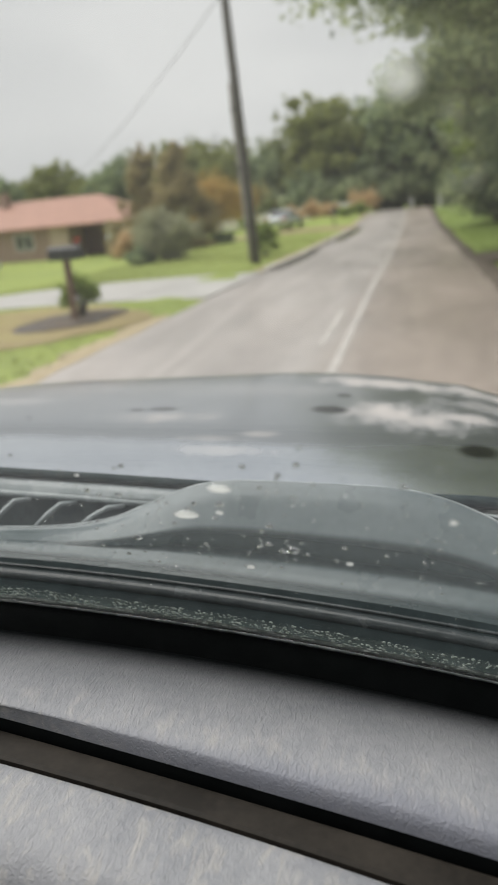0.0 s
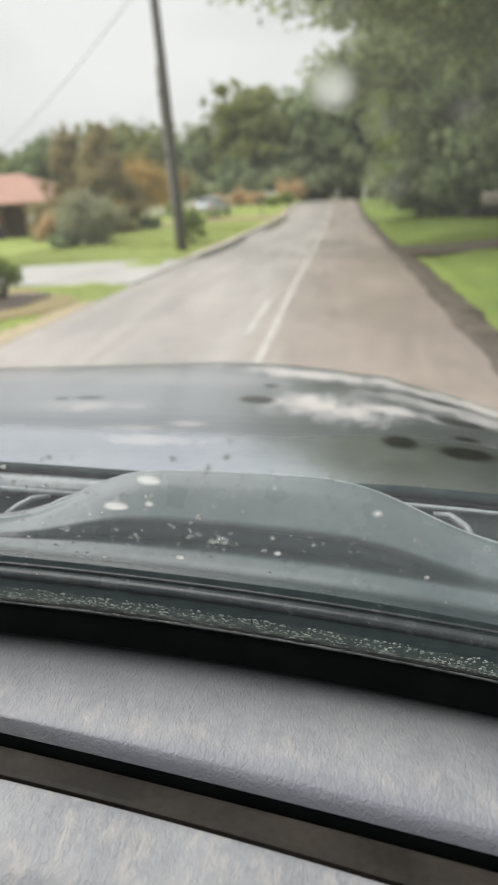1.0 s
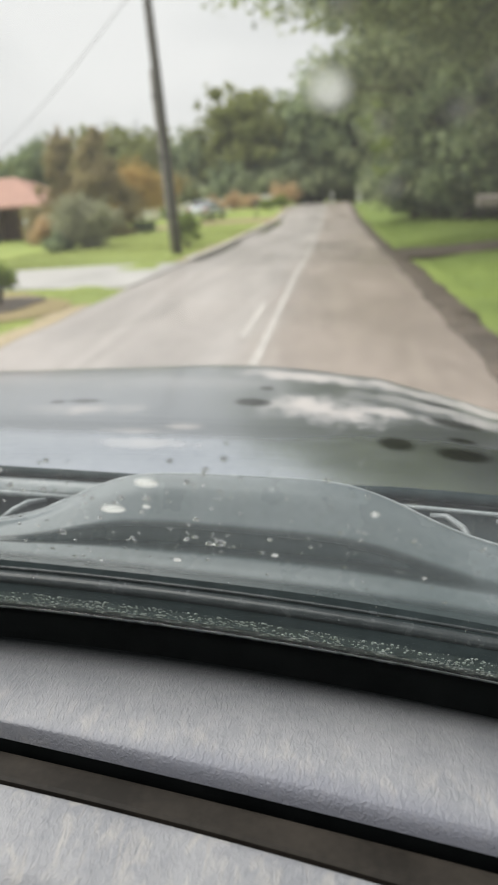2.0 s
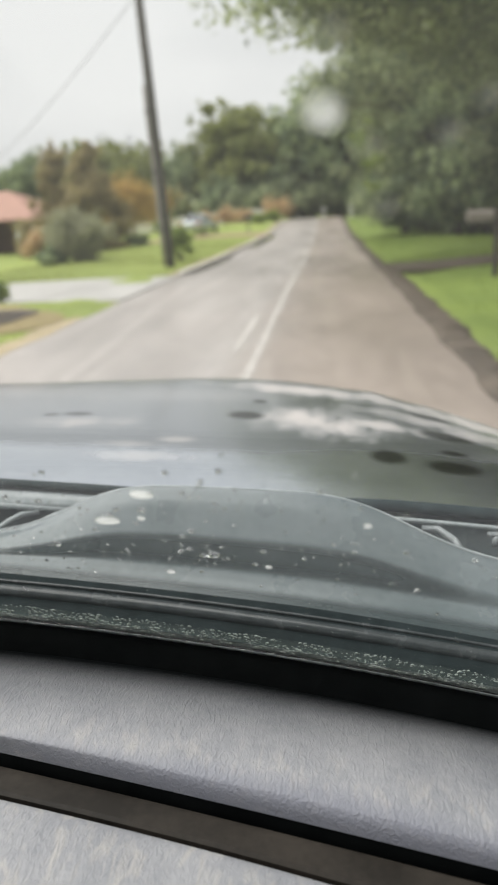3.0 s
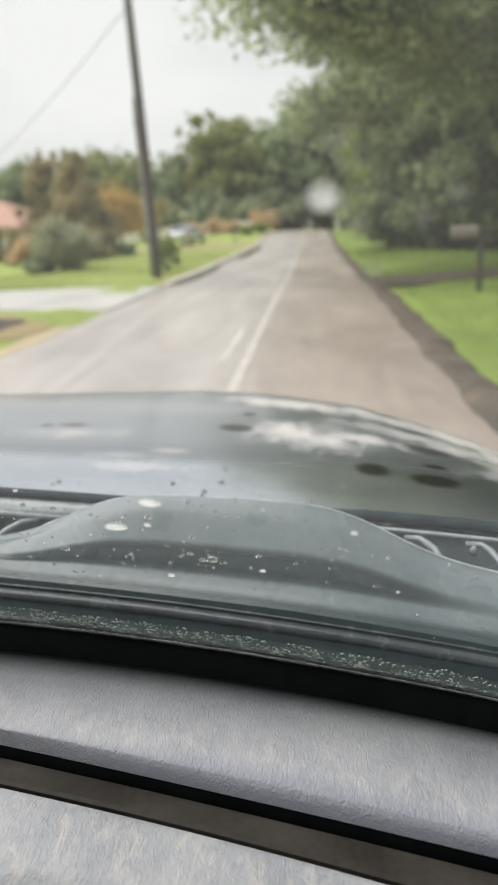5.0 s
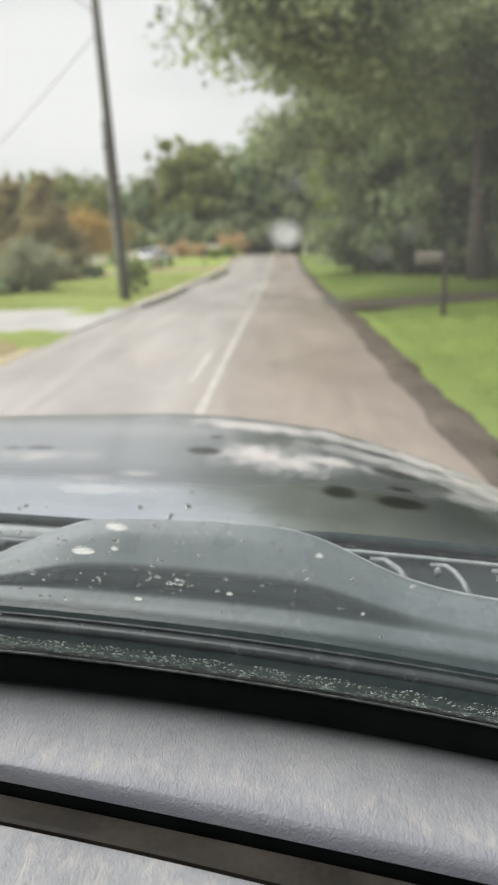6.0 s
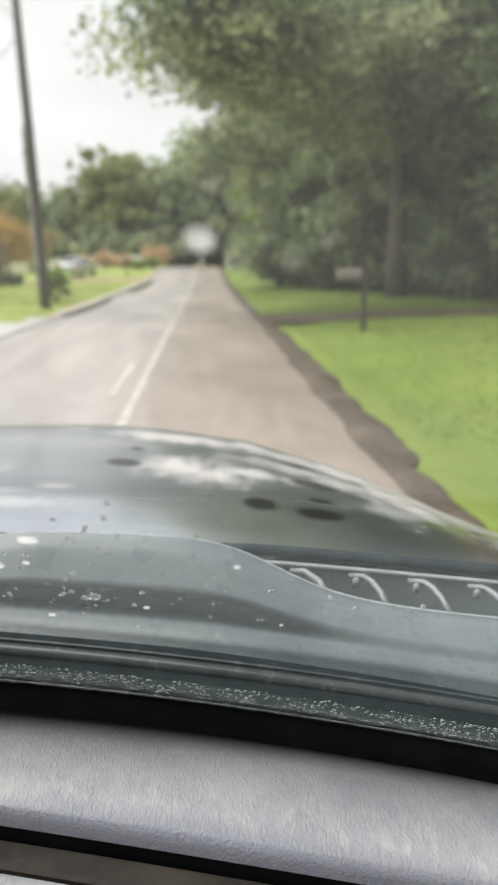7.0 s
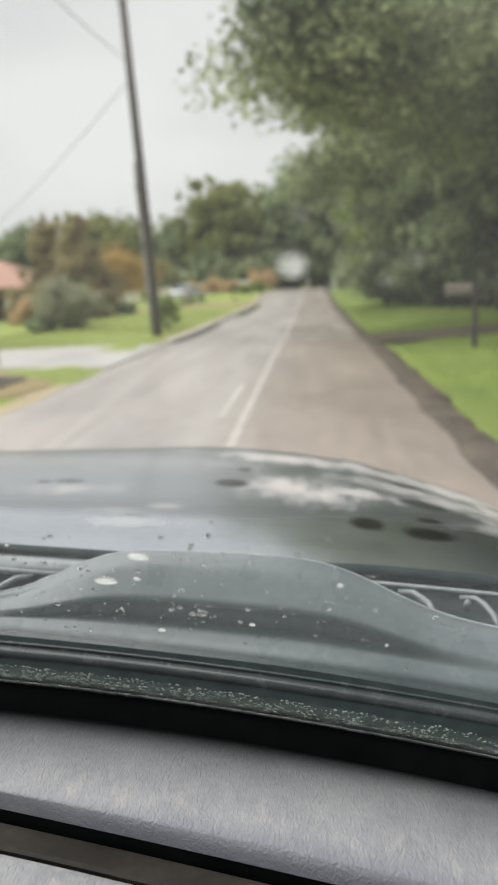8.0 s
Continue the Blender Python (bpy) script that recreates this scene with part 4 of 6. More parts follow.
house = thing("house", (-21.4, 56.0, -0.62), -6, label="low brown brick house with a terracotta hipped roof", category="house", group="houses")
bm = bmesh.new()
box(bm, -20, 0, -0.3, -7.0, 9, 2.4, 0.02)
part("brick_wall", bm, M["brick"], house, "brown brick wall")
bm = bmesh.new()
box(bm, -7.0, -0.05, -0.3, -5.3, 9, 2.4, 0.02)
part("entrance_wall", bm, M["tan_brick"], house, "tan plastered wall")
bm = bmesh.new()
box(bm, -5.3, 2.6, -0.3, -1.9, 9, 2.4, 0.02)
part("carport_wall", bm, M["shade_brown"], house, "brown back wall of the carport")
bm = bmesh.new()
box(bm, -1.9, -0.02, -0.3, 0.0, 9, 2.4, 0.02)
part("white_wall", bm, M["white_paint"], house, "white painted end wall")
mesh_object("roof", *hip_roof(-20, 0, 0, 9, 2.55, 4.75, 4.5), M["red_roof"], house, "weathered terracotta shingle roof", smooth=False)
bm = bmesh.new()
box(bm, -13.6, 3.4, 4.2, -12.9, 4.1, 5.5, 0.02)
part("chimney", bm, M["brick"], house)
for wx in (-10.2, -13.8, -17.6):
    window_on(house, wx, wx + 1.6, 0.9, 2.0, 0.0, M["dark_pane"])

cottage = thing("house", (-25.2, 27.0, -0.7), 62, label="cream house with a grey-green gabled roof", category="house", group="houses")
bm = bmesh.new()
box(bm, -15, 0, -0.3, 0, 8, 2.5, 0.02)
part("wall", bm, M["cream"], cottage, "cream siding wall")
gv = [(-15.4, -0.5, 2.5), (0.4, -0.5, 2.5), (0.4, 8.5, 2.5), (-15.4, 8.5, 2.5), (-15.4, 4, 4.7), (0.4, 4, 4.7)]
gv += [(x, y, z - 0.14) for x, y, z in gv]
gf = [(0, 1, 5, 4), (2, 3, 4, 5), (6, 10, 11, 7), (8, 11, 10, 9), (0, 6, 7, 1), (2, 8, 9, 3), (1, 7, 11, 5), (5, 11, 8, 2), (4, 10, 6, 0), (3, 9, 10, 4)]
mesh_object("roof", gv, gf, M["green_roof"], cottage, "grey-green shingle roof", smooth=False)
mesh_object("gable", [(0.0, 0, 2.45), (0.0, 8, 2.45), (0.0, 4, 4.55), (-0.1, 0, 2.45), (-0.1, 8, 2.45), (-0.1, 4, 4.55)], [(0, 1, 2), (5, 4, 3), (0, 3, 4, 1), (1, 4, 5, 2), (2, 5, 3, 0)], M["cream"], cottage, smooth=False)
for wx in (-4.0, -8.0, -12.0):
    window_on(cottage, wx, wx + 1.4, 0.8, 2.0, 0.0, M["dark_pane"])
bm = bmesh.new()
box(bm, -10.0, -0.05, -0.2, -9.0, 0.03, 2.05, 0.01)
part("door", bm, M["white_paint"], cottage, "white front door")


# ---- parked vehicles ----
M["tyre"] = material("tyre_rubber", (0.015, 0.015, 0.015), (0.035, 0.034, 0.033), scale=12, rough=(0.7, 0.85))
M["rim"] = material("wheel_alloy", (0.45, 0.45, 0.46), (0.6, 0.6, 0.6), scale=12, rough=(0.25, 0.4), metal=0.9)
M["lamp_red"] = material("red_lamp", (0.35, 0.02, 0.02), (0.5, 0.04, 0.03), scale=20, rough=(0.1, 0.2))
M["lamp_clear"] = material("clear_lamp", (0.6, 0.6, 0.58), (0.75, 0.75, 0.73), scale=20, rough=(0.08, 0.15))


def car_paint(name, tone):
    return material(name, tuple(0.85 * t for t in tone), tone, scale=2, rough=(0.2, 0.3), coat=0.7)


def loft(stations, half_section):
    """A body through stations (x, floor, top, half width), with a rounded cross-section."""
    verts, faces = [], []
    n = len(half_section) * 2
    for x, z0, z1, hw in stations:
        ring = [(hw * a, z0 + (z1 - z0) * b) for a, b in half_section]
        ring = ring + [(-a, b) for a, b in reversed(ring)]
        verts += [(x, a, b) for a, b in ring]
    for i in range(len(stations) - 1):
        for k in range(n):
            k2 = (k + 1) % n
            faces.append((i * n + k, i * n + k2, (i + 1) * n + k2, (i + 1) * n + k))
    faces.append(tuple(range(n - 1, -1, -1)))
    faces.append(tuple((len(stations) - 1) * n + k for k in range(n)))
    return verts, faces


def vehicle(name, place, turn, kind, paint, label, category, length=4.7, width=1.8, scale=1.0):
    ob = thing(name, place, turn, label=label, category=category, group="parked vehicles")
    L, hw = length / 2, width / 2
    low = [(0.80, 0.0), (0.97, 0.12), (1.0, 0.45), (0.96, 0.80), (0.84, 1.0)]
    up = [(1.0, 0.0), (0.93, 0.55), (0.84, 0.92), (0.70, 1.0)]
    if kind == "truck":
        body = [(-L, 0.45, 1.05, hw * 0.95), (-L + 0.1, 0.40, 1.10, hw), (-0.1, 0.36, 1.12, hw), (0.9, 0.36, 1.12, hw), (L - 0.35, 0.38, 1.06, hw * 0.97), (L - 0.05, 0.42, 0.92, hw * 0.88), (L, 0.46, 0.75, hw * 0.84)]
        cabin = [(-0.75, 1.08, 1.12, hw * 0.88), (-0.62, 1.08, 1.80, hw * 0.82), (0.55, 1.08, 1.84, hw * 0.82), (1.35, 1.08, 1.12, hw * 0.86)]
        panes = ((-0.50, 0.38), (0.45, 1.0))
    elif kind == "van":
        body = [(-L, 0.40, 1.00, hw * 0.94), (-L + 0.15, 0.34, 1.06, hw), (0.6, 0.32, 1.04, hw), (L - 0.8, 0.33, 0.98, hw * 0.97), (L - 0.15, 0.36, 0.78, hw * 0.86), (L, 0.42, 0.62, hw * 0.8)]
        cabin = [(-L + 0.12, 1.0, 1.10, hw * 0.9), (-L + 0.45, 1.0, 1.70, hw * 0.84), (0.3, 1.0, 1.76, hw * 0.84), (1.75, 0.95, 1.02, hw * 0.86)]
        panes = ((-L + 0.5, -1.0), (-0.9, 0.1), (0.2, 1.1))
    else:
        body = [(-L, 0.40, 0.92, hw * 0.92), (-L + 0.2, 0.32, 0.98, hw), (0.7, 0.30, 0.96, hw), (L - 0.7, 0.31, 0.88, hw * 0.96), (L - 0.1, 0.36, 0.70, hw * 0.85), (L, 0.42, 0.58, hw * 0.8)]
        cabin = [(-L + 0.25, 0.92, 1.00, hw * 0.88), (-L + 0.95, 0.92, 1.42, hw * 0.78), (0.2, 0.92, 1.48, hw * 0.78), (1.15, 0.90, 0.96, hw * 0.86)]
        panes = ((-L + 0.95, -0.25), (-0.15, 0.65))
    mesh_object("body", *loft(body, low), paint, ob)
    top = mesh_object("cabin", *loft(cabin, up), paint, ob)
    for s in (-1, 1):
        for a, b in panes:
            z0, z1 = cabin[1][1] + 0.08, cabin[1][2] - 0.16
            y0, y1 = cabin[1][3] * 0.985 * s, cabin[1][3] * 0.90 * s
            mesh_object("side_window", [(a, y0 + 0.012 * s, z0), (b, y0 + 0.012 * s, z0), (b - 0.12, y1 + 0.012 * s, z1), (a + 0.06, y1 + 0.012 * s, z1), (a, y0 - 0.01 * s, z0), (b, y0 - 0.01 * s, z0), (b - 0.12, y1 - 0.01 * s, z1), (a + 0.06, y1 - 0.01 * s, z1)],
                        [(0, 1, 2, 3), (7, 6, 5, 4), (0, 4, 5, 1), (1, 5, 6, 2), (2, 6, 7, 3), (3, 7, 4, 0)], M["dark_pane"], top, "dark side window", smooth=False)
        bm = bmesh.new()
        box(bm, L - 0.22, s * hw * 0.50, 0.62, L - 0.02, s * hw * 0.80, 0.76, 0.02)
        part("headlight", bm, M["lamp_clear"], ob)
        bm = bmesh.new()
        box(bm, -L - 0.01, s * hw * 0.62, 0.72, -L + 0.10, s * hw * 0.90, 0.92, 0.02)
        part("tail_light", bm, M["lamp_red"], ob)
    # windscreen and rear window
    for i, j, off in ((3, 2, 0.02), (0, 1, -0.02)):
        xa, za, wa = cabin[i][0], cabin[i][2], cabin[i][3]
        xb, zb, wb = cabin[j][0], cabin[j][2], cabin[j][3]
        pts = []
        for t, w in ((0.15, 0.80), (0.88, 0.72)):
            x, z = xa + (xb - xa) * t + off, za + (zb - za) * t + 0.012
            pts += [(x, -w * wa, z), (x, w * wa, z)]
        v = [pts[0], pts[1], pts[3], pts[2]]
        v += [(x - off, y, z - 0.02) for x, y, z in v]
        mesh_object("windscreen", v, [(0, 1, 2, 3), (7, 6, 5, 4), (0, 4, 5, 1), (1, 5, 6, 2), (2, 6, 7, 3), (3, 7, 4, 0)], M["dark_pane"], top, "dark glass", smooth=False)
    r = 0.37 if kind == "truck" else 0.32
    for x in (-L * 0.62, L * 0.62):
        for s in (-1, 1):
            y = s * (hw - 0.10)
            w = mesh_object("wheel", *tube([(x, y - 0.11, r), (x, y - 0.09, r), (x, y + 0.09, r), (x, y + 0.11, r)], [r * 0.88, r, r, r * 0.88], 22), M["tyre"], ob)
            mesh_object("rim", *tube([(x, y + s * 0.08, r), (x, y + s * 0.118, r)], [r * 0.62, r * 0.58], 18), M["rim"], w)
    return ob


vehicle("van", on_ground(-21.6, 2.0), 4, "van", car_paint("teal_paint", (0.16, 0.28, 0.33)), "pale teal minivan parked on the lawn drive", "van", 4.9, 1.9)
vehicle("pickup_truck", on_ground(-27.0, 41.0), -8, "truck", car_paint("silver_paint", (0.55, 0.56, 0.57)), "silver-white pickup truck parked before a house", "truck", 5.6, 1.95)
vehicle("suv", on_ground(8.2, 2.0), 95, "van", car_paint("bright_blue_paint", (0.03, 0.13, 0.55)), "bright blue compact car parked on the grass", "car", 4.2, 1.75)
vehicle("car", on_ground(9.2, 17.5), 30, "car", car_paint("red_paint", (0.18, 0.025, 0.03)), "dark red car parked under the trees", "car", 4.4, 1.75)
vehicle("car", on_ground(-9.9, 60.0), 80, "car", car_paint("grey_silver_paint", (0.58, 0.62, 0.64)), "silver car parked on a garden drive", "car", 4.5, 1.8)


# ---- roadside things ----
M["black_metal"] = material("black_enamel", (0.015, 0.015, 0.017), (0.035, 0.035, 0.037), scale=15, rough=(0.3, 0.5))
M["post_wood"] = material("brown_post_wood", (0.12, 0.075, 0.05), (0.22, 0.15, 0.10), scale=6, rough=(0.7, 0.85), stretch=(5, 5, 0.5))


def mailbox(place, turn, box_mat, post_mat, label, height=1.05, arm=False):
    ob = thing("mailbox", place, turn, label=label, category="mailbox", group="mailboxes")
    bm = bmesh.new()
    box(bm, -0.05, -0.05, -0.3, 0.05, 0.05, height + (0.25 if arm else 0.0), 0.008)
    part("post", bm, post_mat, ob)
    if arm:
        bm = bmesh.new()
        box(bm, -0.55, -0.04, height - 0.09, 0.25, 0.04, height, 0.006)
        part("arm", bm, post_mat, ob)
        x0, x1 = -0.62, -0.10
    else:
        x0, x1 = -0.28, 0.28
    section = [(-0.10, 0.0)] + [(-0.10 * math.cos(math.pi * k / 10), 0.13 + 0.10 * math.sin(math.pi * k / 10)) for k in range(11)] + [(0.10, 0.0)]
    n = len(section)
    v = [(x, y, height + z) for x in (x0, x1) for y, z in section]
    f = [(k, (k + 1) % n, n + (k + 1) % n, n + k) for k in range(n)] + [tuple(range(n - 1, -1, -1)), tuple(range(n, 2 * n))]
    case = mesh_object("case", v, f, box_mat, ob, smooth=False)
    bm = bmesh.new()
    box(bm, x1, -0.095, height + 0.01, x1 + 0.015, 0.095, height + 0.2, 0.005)
    part("door", bm, box_mat, ob)
    if arm:
        return ob
    bm = bmesh.new()
    box(bm, x1 - 0.14, 0.102, height + 0.10, x1 - 0.12, 0.112, height + 0.34, 0.002)
    box(bm, x1 - 0.14, 0.102, height + 0.28, x1 - 0.04, 0.112, height + 0.34, 0.002)
    part("flag", bm, M["lamp_red"], case, "red signal flag")
    return ob


mailbox(on_ground(-5.6, -7.6), 12, M["black_metal"], M["black_metal"], "black mailbox on a thin black post")
mailbox(on_ground(-5.75, 12.0), 0, M["black_metal"], M["post_wood"], "black mailbox on a wooden post in a planted bed")
mailbox(on_ground(-5.8, 57.4), 0, M["black_metal"], M["black_metal"], "black mailbox on a black post by the kerb")
M["mailbox_grey"] = material("dulled_grey_enamel", (0.12, 0.10, 0.085), (0.22, 0.19, 0.165), scale=9, rough=(0.4, 0.6))
mailbox(on_ground(3.55, 16.7), 0, M["mailbox_grey"], M["wood_pole"], "dull grey mailbox on a dark wooden post with an arm", 1.15, arm=True)
blob("flower_bed", -5.8, 11.9, 0.75, 1.3, 0.06, M["soil"], 4.0, 0.3, "dark mulched bed round a mailbox", "flower bed", zf=ground_z)
shrub(on_ground(-5.85, 12.5), 1.0, 0.36, M["leaf_light"], 71, count=1400, size=0.05, label="small leafy plant climbing a mailbox post", group="garden shrubs")

post = thing("wooden_post", on_ground(2.8, -0.2), 0, label="short reddish-brown wooden post at a dirt drive", category="post")
bm = bmesh.new()
box(bm, -0.07, -0.07, -0.3, 0.07, 0.07, 1.25, 0.012)
part("shaft", bm, M["post_wood"], post)
bm = bmesh.new()
box(bm, -0.10, -0.10, 1.25, 0.10, 0.10, 1.31, 0.012)
part("cap", bm, M["post_wood"], post)

# white rail fence behind the gardens
fence = thing("fence", (0, 0, 0), label="low white board fence behind the gardens", category="fence")
bm = bmesh.new()
box(bm, -0.06, -0.06, -0.3, 0.06, 0.06, 1.35, 0.01)
first_post = part("post", bm, M["white_paint"], fence)
bm = bmesh.new()
box(bm, 0.06, -0.02, 0.08, 2.34, 0.02, 1.22, 0.008)
first_board = part("panel", bm, M["white_paint"], fence)
for i in range(14):
    x, y = -39 + 2.4 * i, 79.0
    z = ground_z(x, y)
    for src in (first_post, first_board):
        o = src if i == 0 else new(src.name.split(".")[0], src.data)
        o.parent = fence
        o.location = (x, y, z)

sign = thing("road_sign", on_ground(3.9, 95.0), 0, label="orange diamond warning sign on a steel post", category="sign")
mesh_object("sign_post", *tube([(0, 0, -0.3), (0, 0, 2.1)], [0.03, 0.03], 8), M["rim"], sign)
M["orange_sign"] = material("orange_sign_sheet", (0.75, 0.27, 0.02), (0.85, 0.33, 0.03), scale=5, rough=(0.35, 0.5))
bm = bmesh.new()
box(bm, -0.38, -0.015, -0.38, 0.38, 0.0, 0.38, 0.0, Matrix.Translation((0, -0.035, 1.75)) @ Matrix.Rotation(radians(45), 4, "Y"))
part("sign_board", bm, M["orange_sign"], sign, "orange diamond board")

vehicle("car", on_ground(5.0, 92.0), 100, "car", car_paint("white_car_paint", (0.62, 0.63, 0.64)), "white car parked by the road's far end", "car", 4.3, 1.75)
for x, y in ((2.7, 88.0), (-0.4, 102.0)):
    marker = thing("marker_post", on_ground(x, y), 0, label="low white marker post at the road's end", category="post", group="marker posts")
    bm = bmesh.new()
    box(bm, -0.16, -0.16, -0.3, 0.16, 0.16, 1.25, 0.03)
    part("shaft", bm, M["white_paint"], marker)
    bm = bmesh.new()
    box(bm, -0.21, -0.21, 1.25, 0.21, 0.21, 1.36, 0.03)
    part("cap", bm, M["white_paint"], marker)

# drain pipe under the muddy drive
pipe = thing("drain_pipe", (2.35, 21.4, -0.46), 0, label="green-rimmed drain pipe in the muddy gutter", category="pipe")
pv, pf = tube([(0, -0.9, 0.12), (0, 0.9, 0.12)], [0.22, 0.22], 20, cap=False)
mesh_object("barrel", pv, pf, M["soil"], pipe)
M["pipe_green"] = material("faded_green_plastic", (0.16, 0.34, 0.27), (0.26, 0.44, 0.36), scale=8, rough=(0.4, 0.6))
rv, rf = tube([(0.22 * math.cos(a), -0.9, 0.12 + 0.22 * math.sin(a)) for a in [2 * math.pi * i / 24 for i in range(25)]], [0.03] * 25, 8)
mesh_object("pipe_rim", rv, rf, M["pipe_green"], pipe)


# ---- the car from whose cabin the street is seen ----
def bow(x):
    """How far the dash and the windscreen's foot bow forward, across the car."""
    x = min(max(x, -1.2), 0.6)
    return -0.195 * x - 0.13 * x * x


DASH_BOW = ((0.54, -0.230, -0.09), (0.5905, -0.204, -0.03), (0.602, -0.187, -0.06), (0.70, -0.190, -0.09), (0.746, -0.193, -0.115), (0.80, -0.199, -0.16), (0.84, -0.202, -0.155))


def dash_bow(x, w):
    """The bow of the dash's lines, which flattens towards the cabin."""
    w = min(max(w, 0.54), 0.84)
    for a, b in zip(DASH_BOW, DASH_BOW[1:]):
        if w <= b[0]:
            t = (w - a[0]) / (b[0] - a[0])
            return (a[1] + (b[1] - a[1]) * t) * x + (a[2] + (b[2] - a[2]) * t) * x * x
    return 0.0


def lean(x):
    """Fall of the car's parts towards the right, a tilt fitted to the camera's view."""
    return -0.055 * (x + 0.14)


def hump(x):
    """Height of the cowl's raised front lip."""
    return 1.094 - 0.025 * x + 0.103 / (1 + (abs(x + 0.15) / 0.28) ** 5)


def hood_rear(x):
    return 1.138 - 0.068 * x + 0.013 * smooth01(-0.15, 0.12, x)


def hood_z(x, y):
    rear = 1.13 + 0.4 * bow(x)
    crest = 1.158 - 0.228 * max(0.0, x + 0.4) ** 2 - 0.16 * max(0.0, -x - 1.0) ** 2
    t = (y - rear) / (2.0 - rear)
    side = 0.5 * max(0.0, x - 0.52) ** 2 + 0.5 * max(0.0, -x - 1.2) ** 2
    if t <= 1:
        return (hood_rear(x) - side) * (1 - t) + crest * t + 0.012 * 4 * t * (1 - t) * (0.4 + 0.6 * smooth01(0.5, -0.1, x)) + 0.006 * math.exp(-((x - 0.12) / 0.05) ** 2) * t
    d = y - 2.0
    return crest - 0.10 * d - 0.55 * d * d + 0.006 * math.exp(-((x - 0.12) / 0.05) ** 2)


def glass_point(x, s):
    """A point of the windscreen, s metres up the pane from its foot."""
    return (x * (1 - 0.05 * s), 0.838 + bow(x) * (1 - 0.35 * s) - s * math.cos(radians(46)), 1.046 + lean(x) * (1 - 0.5 * s) + s * math.sin(radians(46)))


def along(section, x0, x1, n=64, closed=False):
    """A panel that carries a section of (depth, height) across the car, following its bow and lean."""
    def fn(u, v):
        x = x0 + (x1 - x0) * u
        k = v * (len(section) - 1)
        i = min(int(k), len(section) - 2)
        t = k - i
        w = section[i][0] * (1 - t) + section[i + 1][0] * t
        z = section[i][1] * (1 - t) + section[i + 1][1] * t
        return (x, w + dash_bow(x, w), z + lean(x) - 0.004 * smooth01(0.66, 0.60, w))
    return sheet(fn, n, len(section) - 1)


def rounded(section, steps=4):
    """The section with its corners rounded by a smooth curve through its points."""
    out = []
    for i in range(len(section) - 1):
        p0, p1, p2, p3 = (Vector(section[max(i - 1, 0)]), Vector(section[i]), Vector(section[i + 1]), Vector(section[min(i + 2, len(section) - 1)]))
        for k in range(steps):
            t = k / steps
            out.append(tuple(0.5 * ((2 * p1) + (p2 - p0) * t + (2 * p0 - 5 * p1 + 4 * p2 - p3) * t * t + (3 * p1 - p0 - 3 * p2 + p3) * t ** 3)))
    out.append(tuple(section[-1]))
    return out


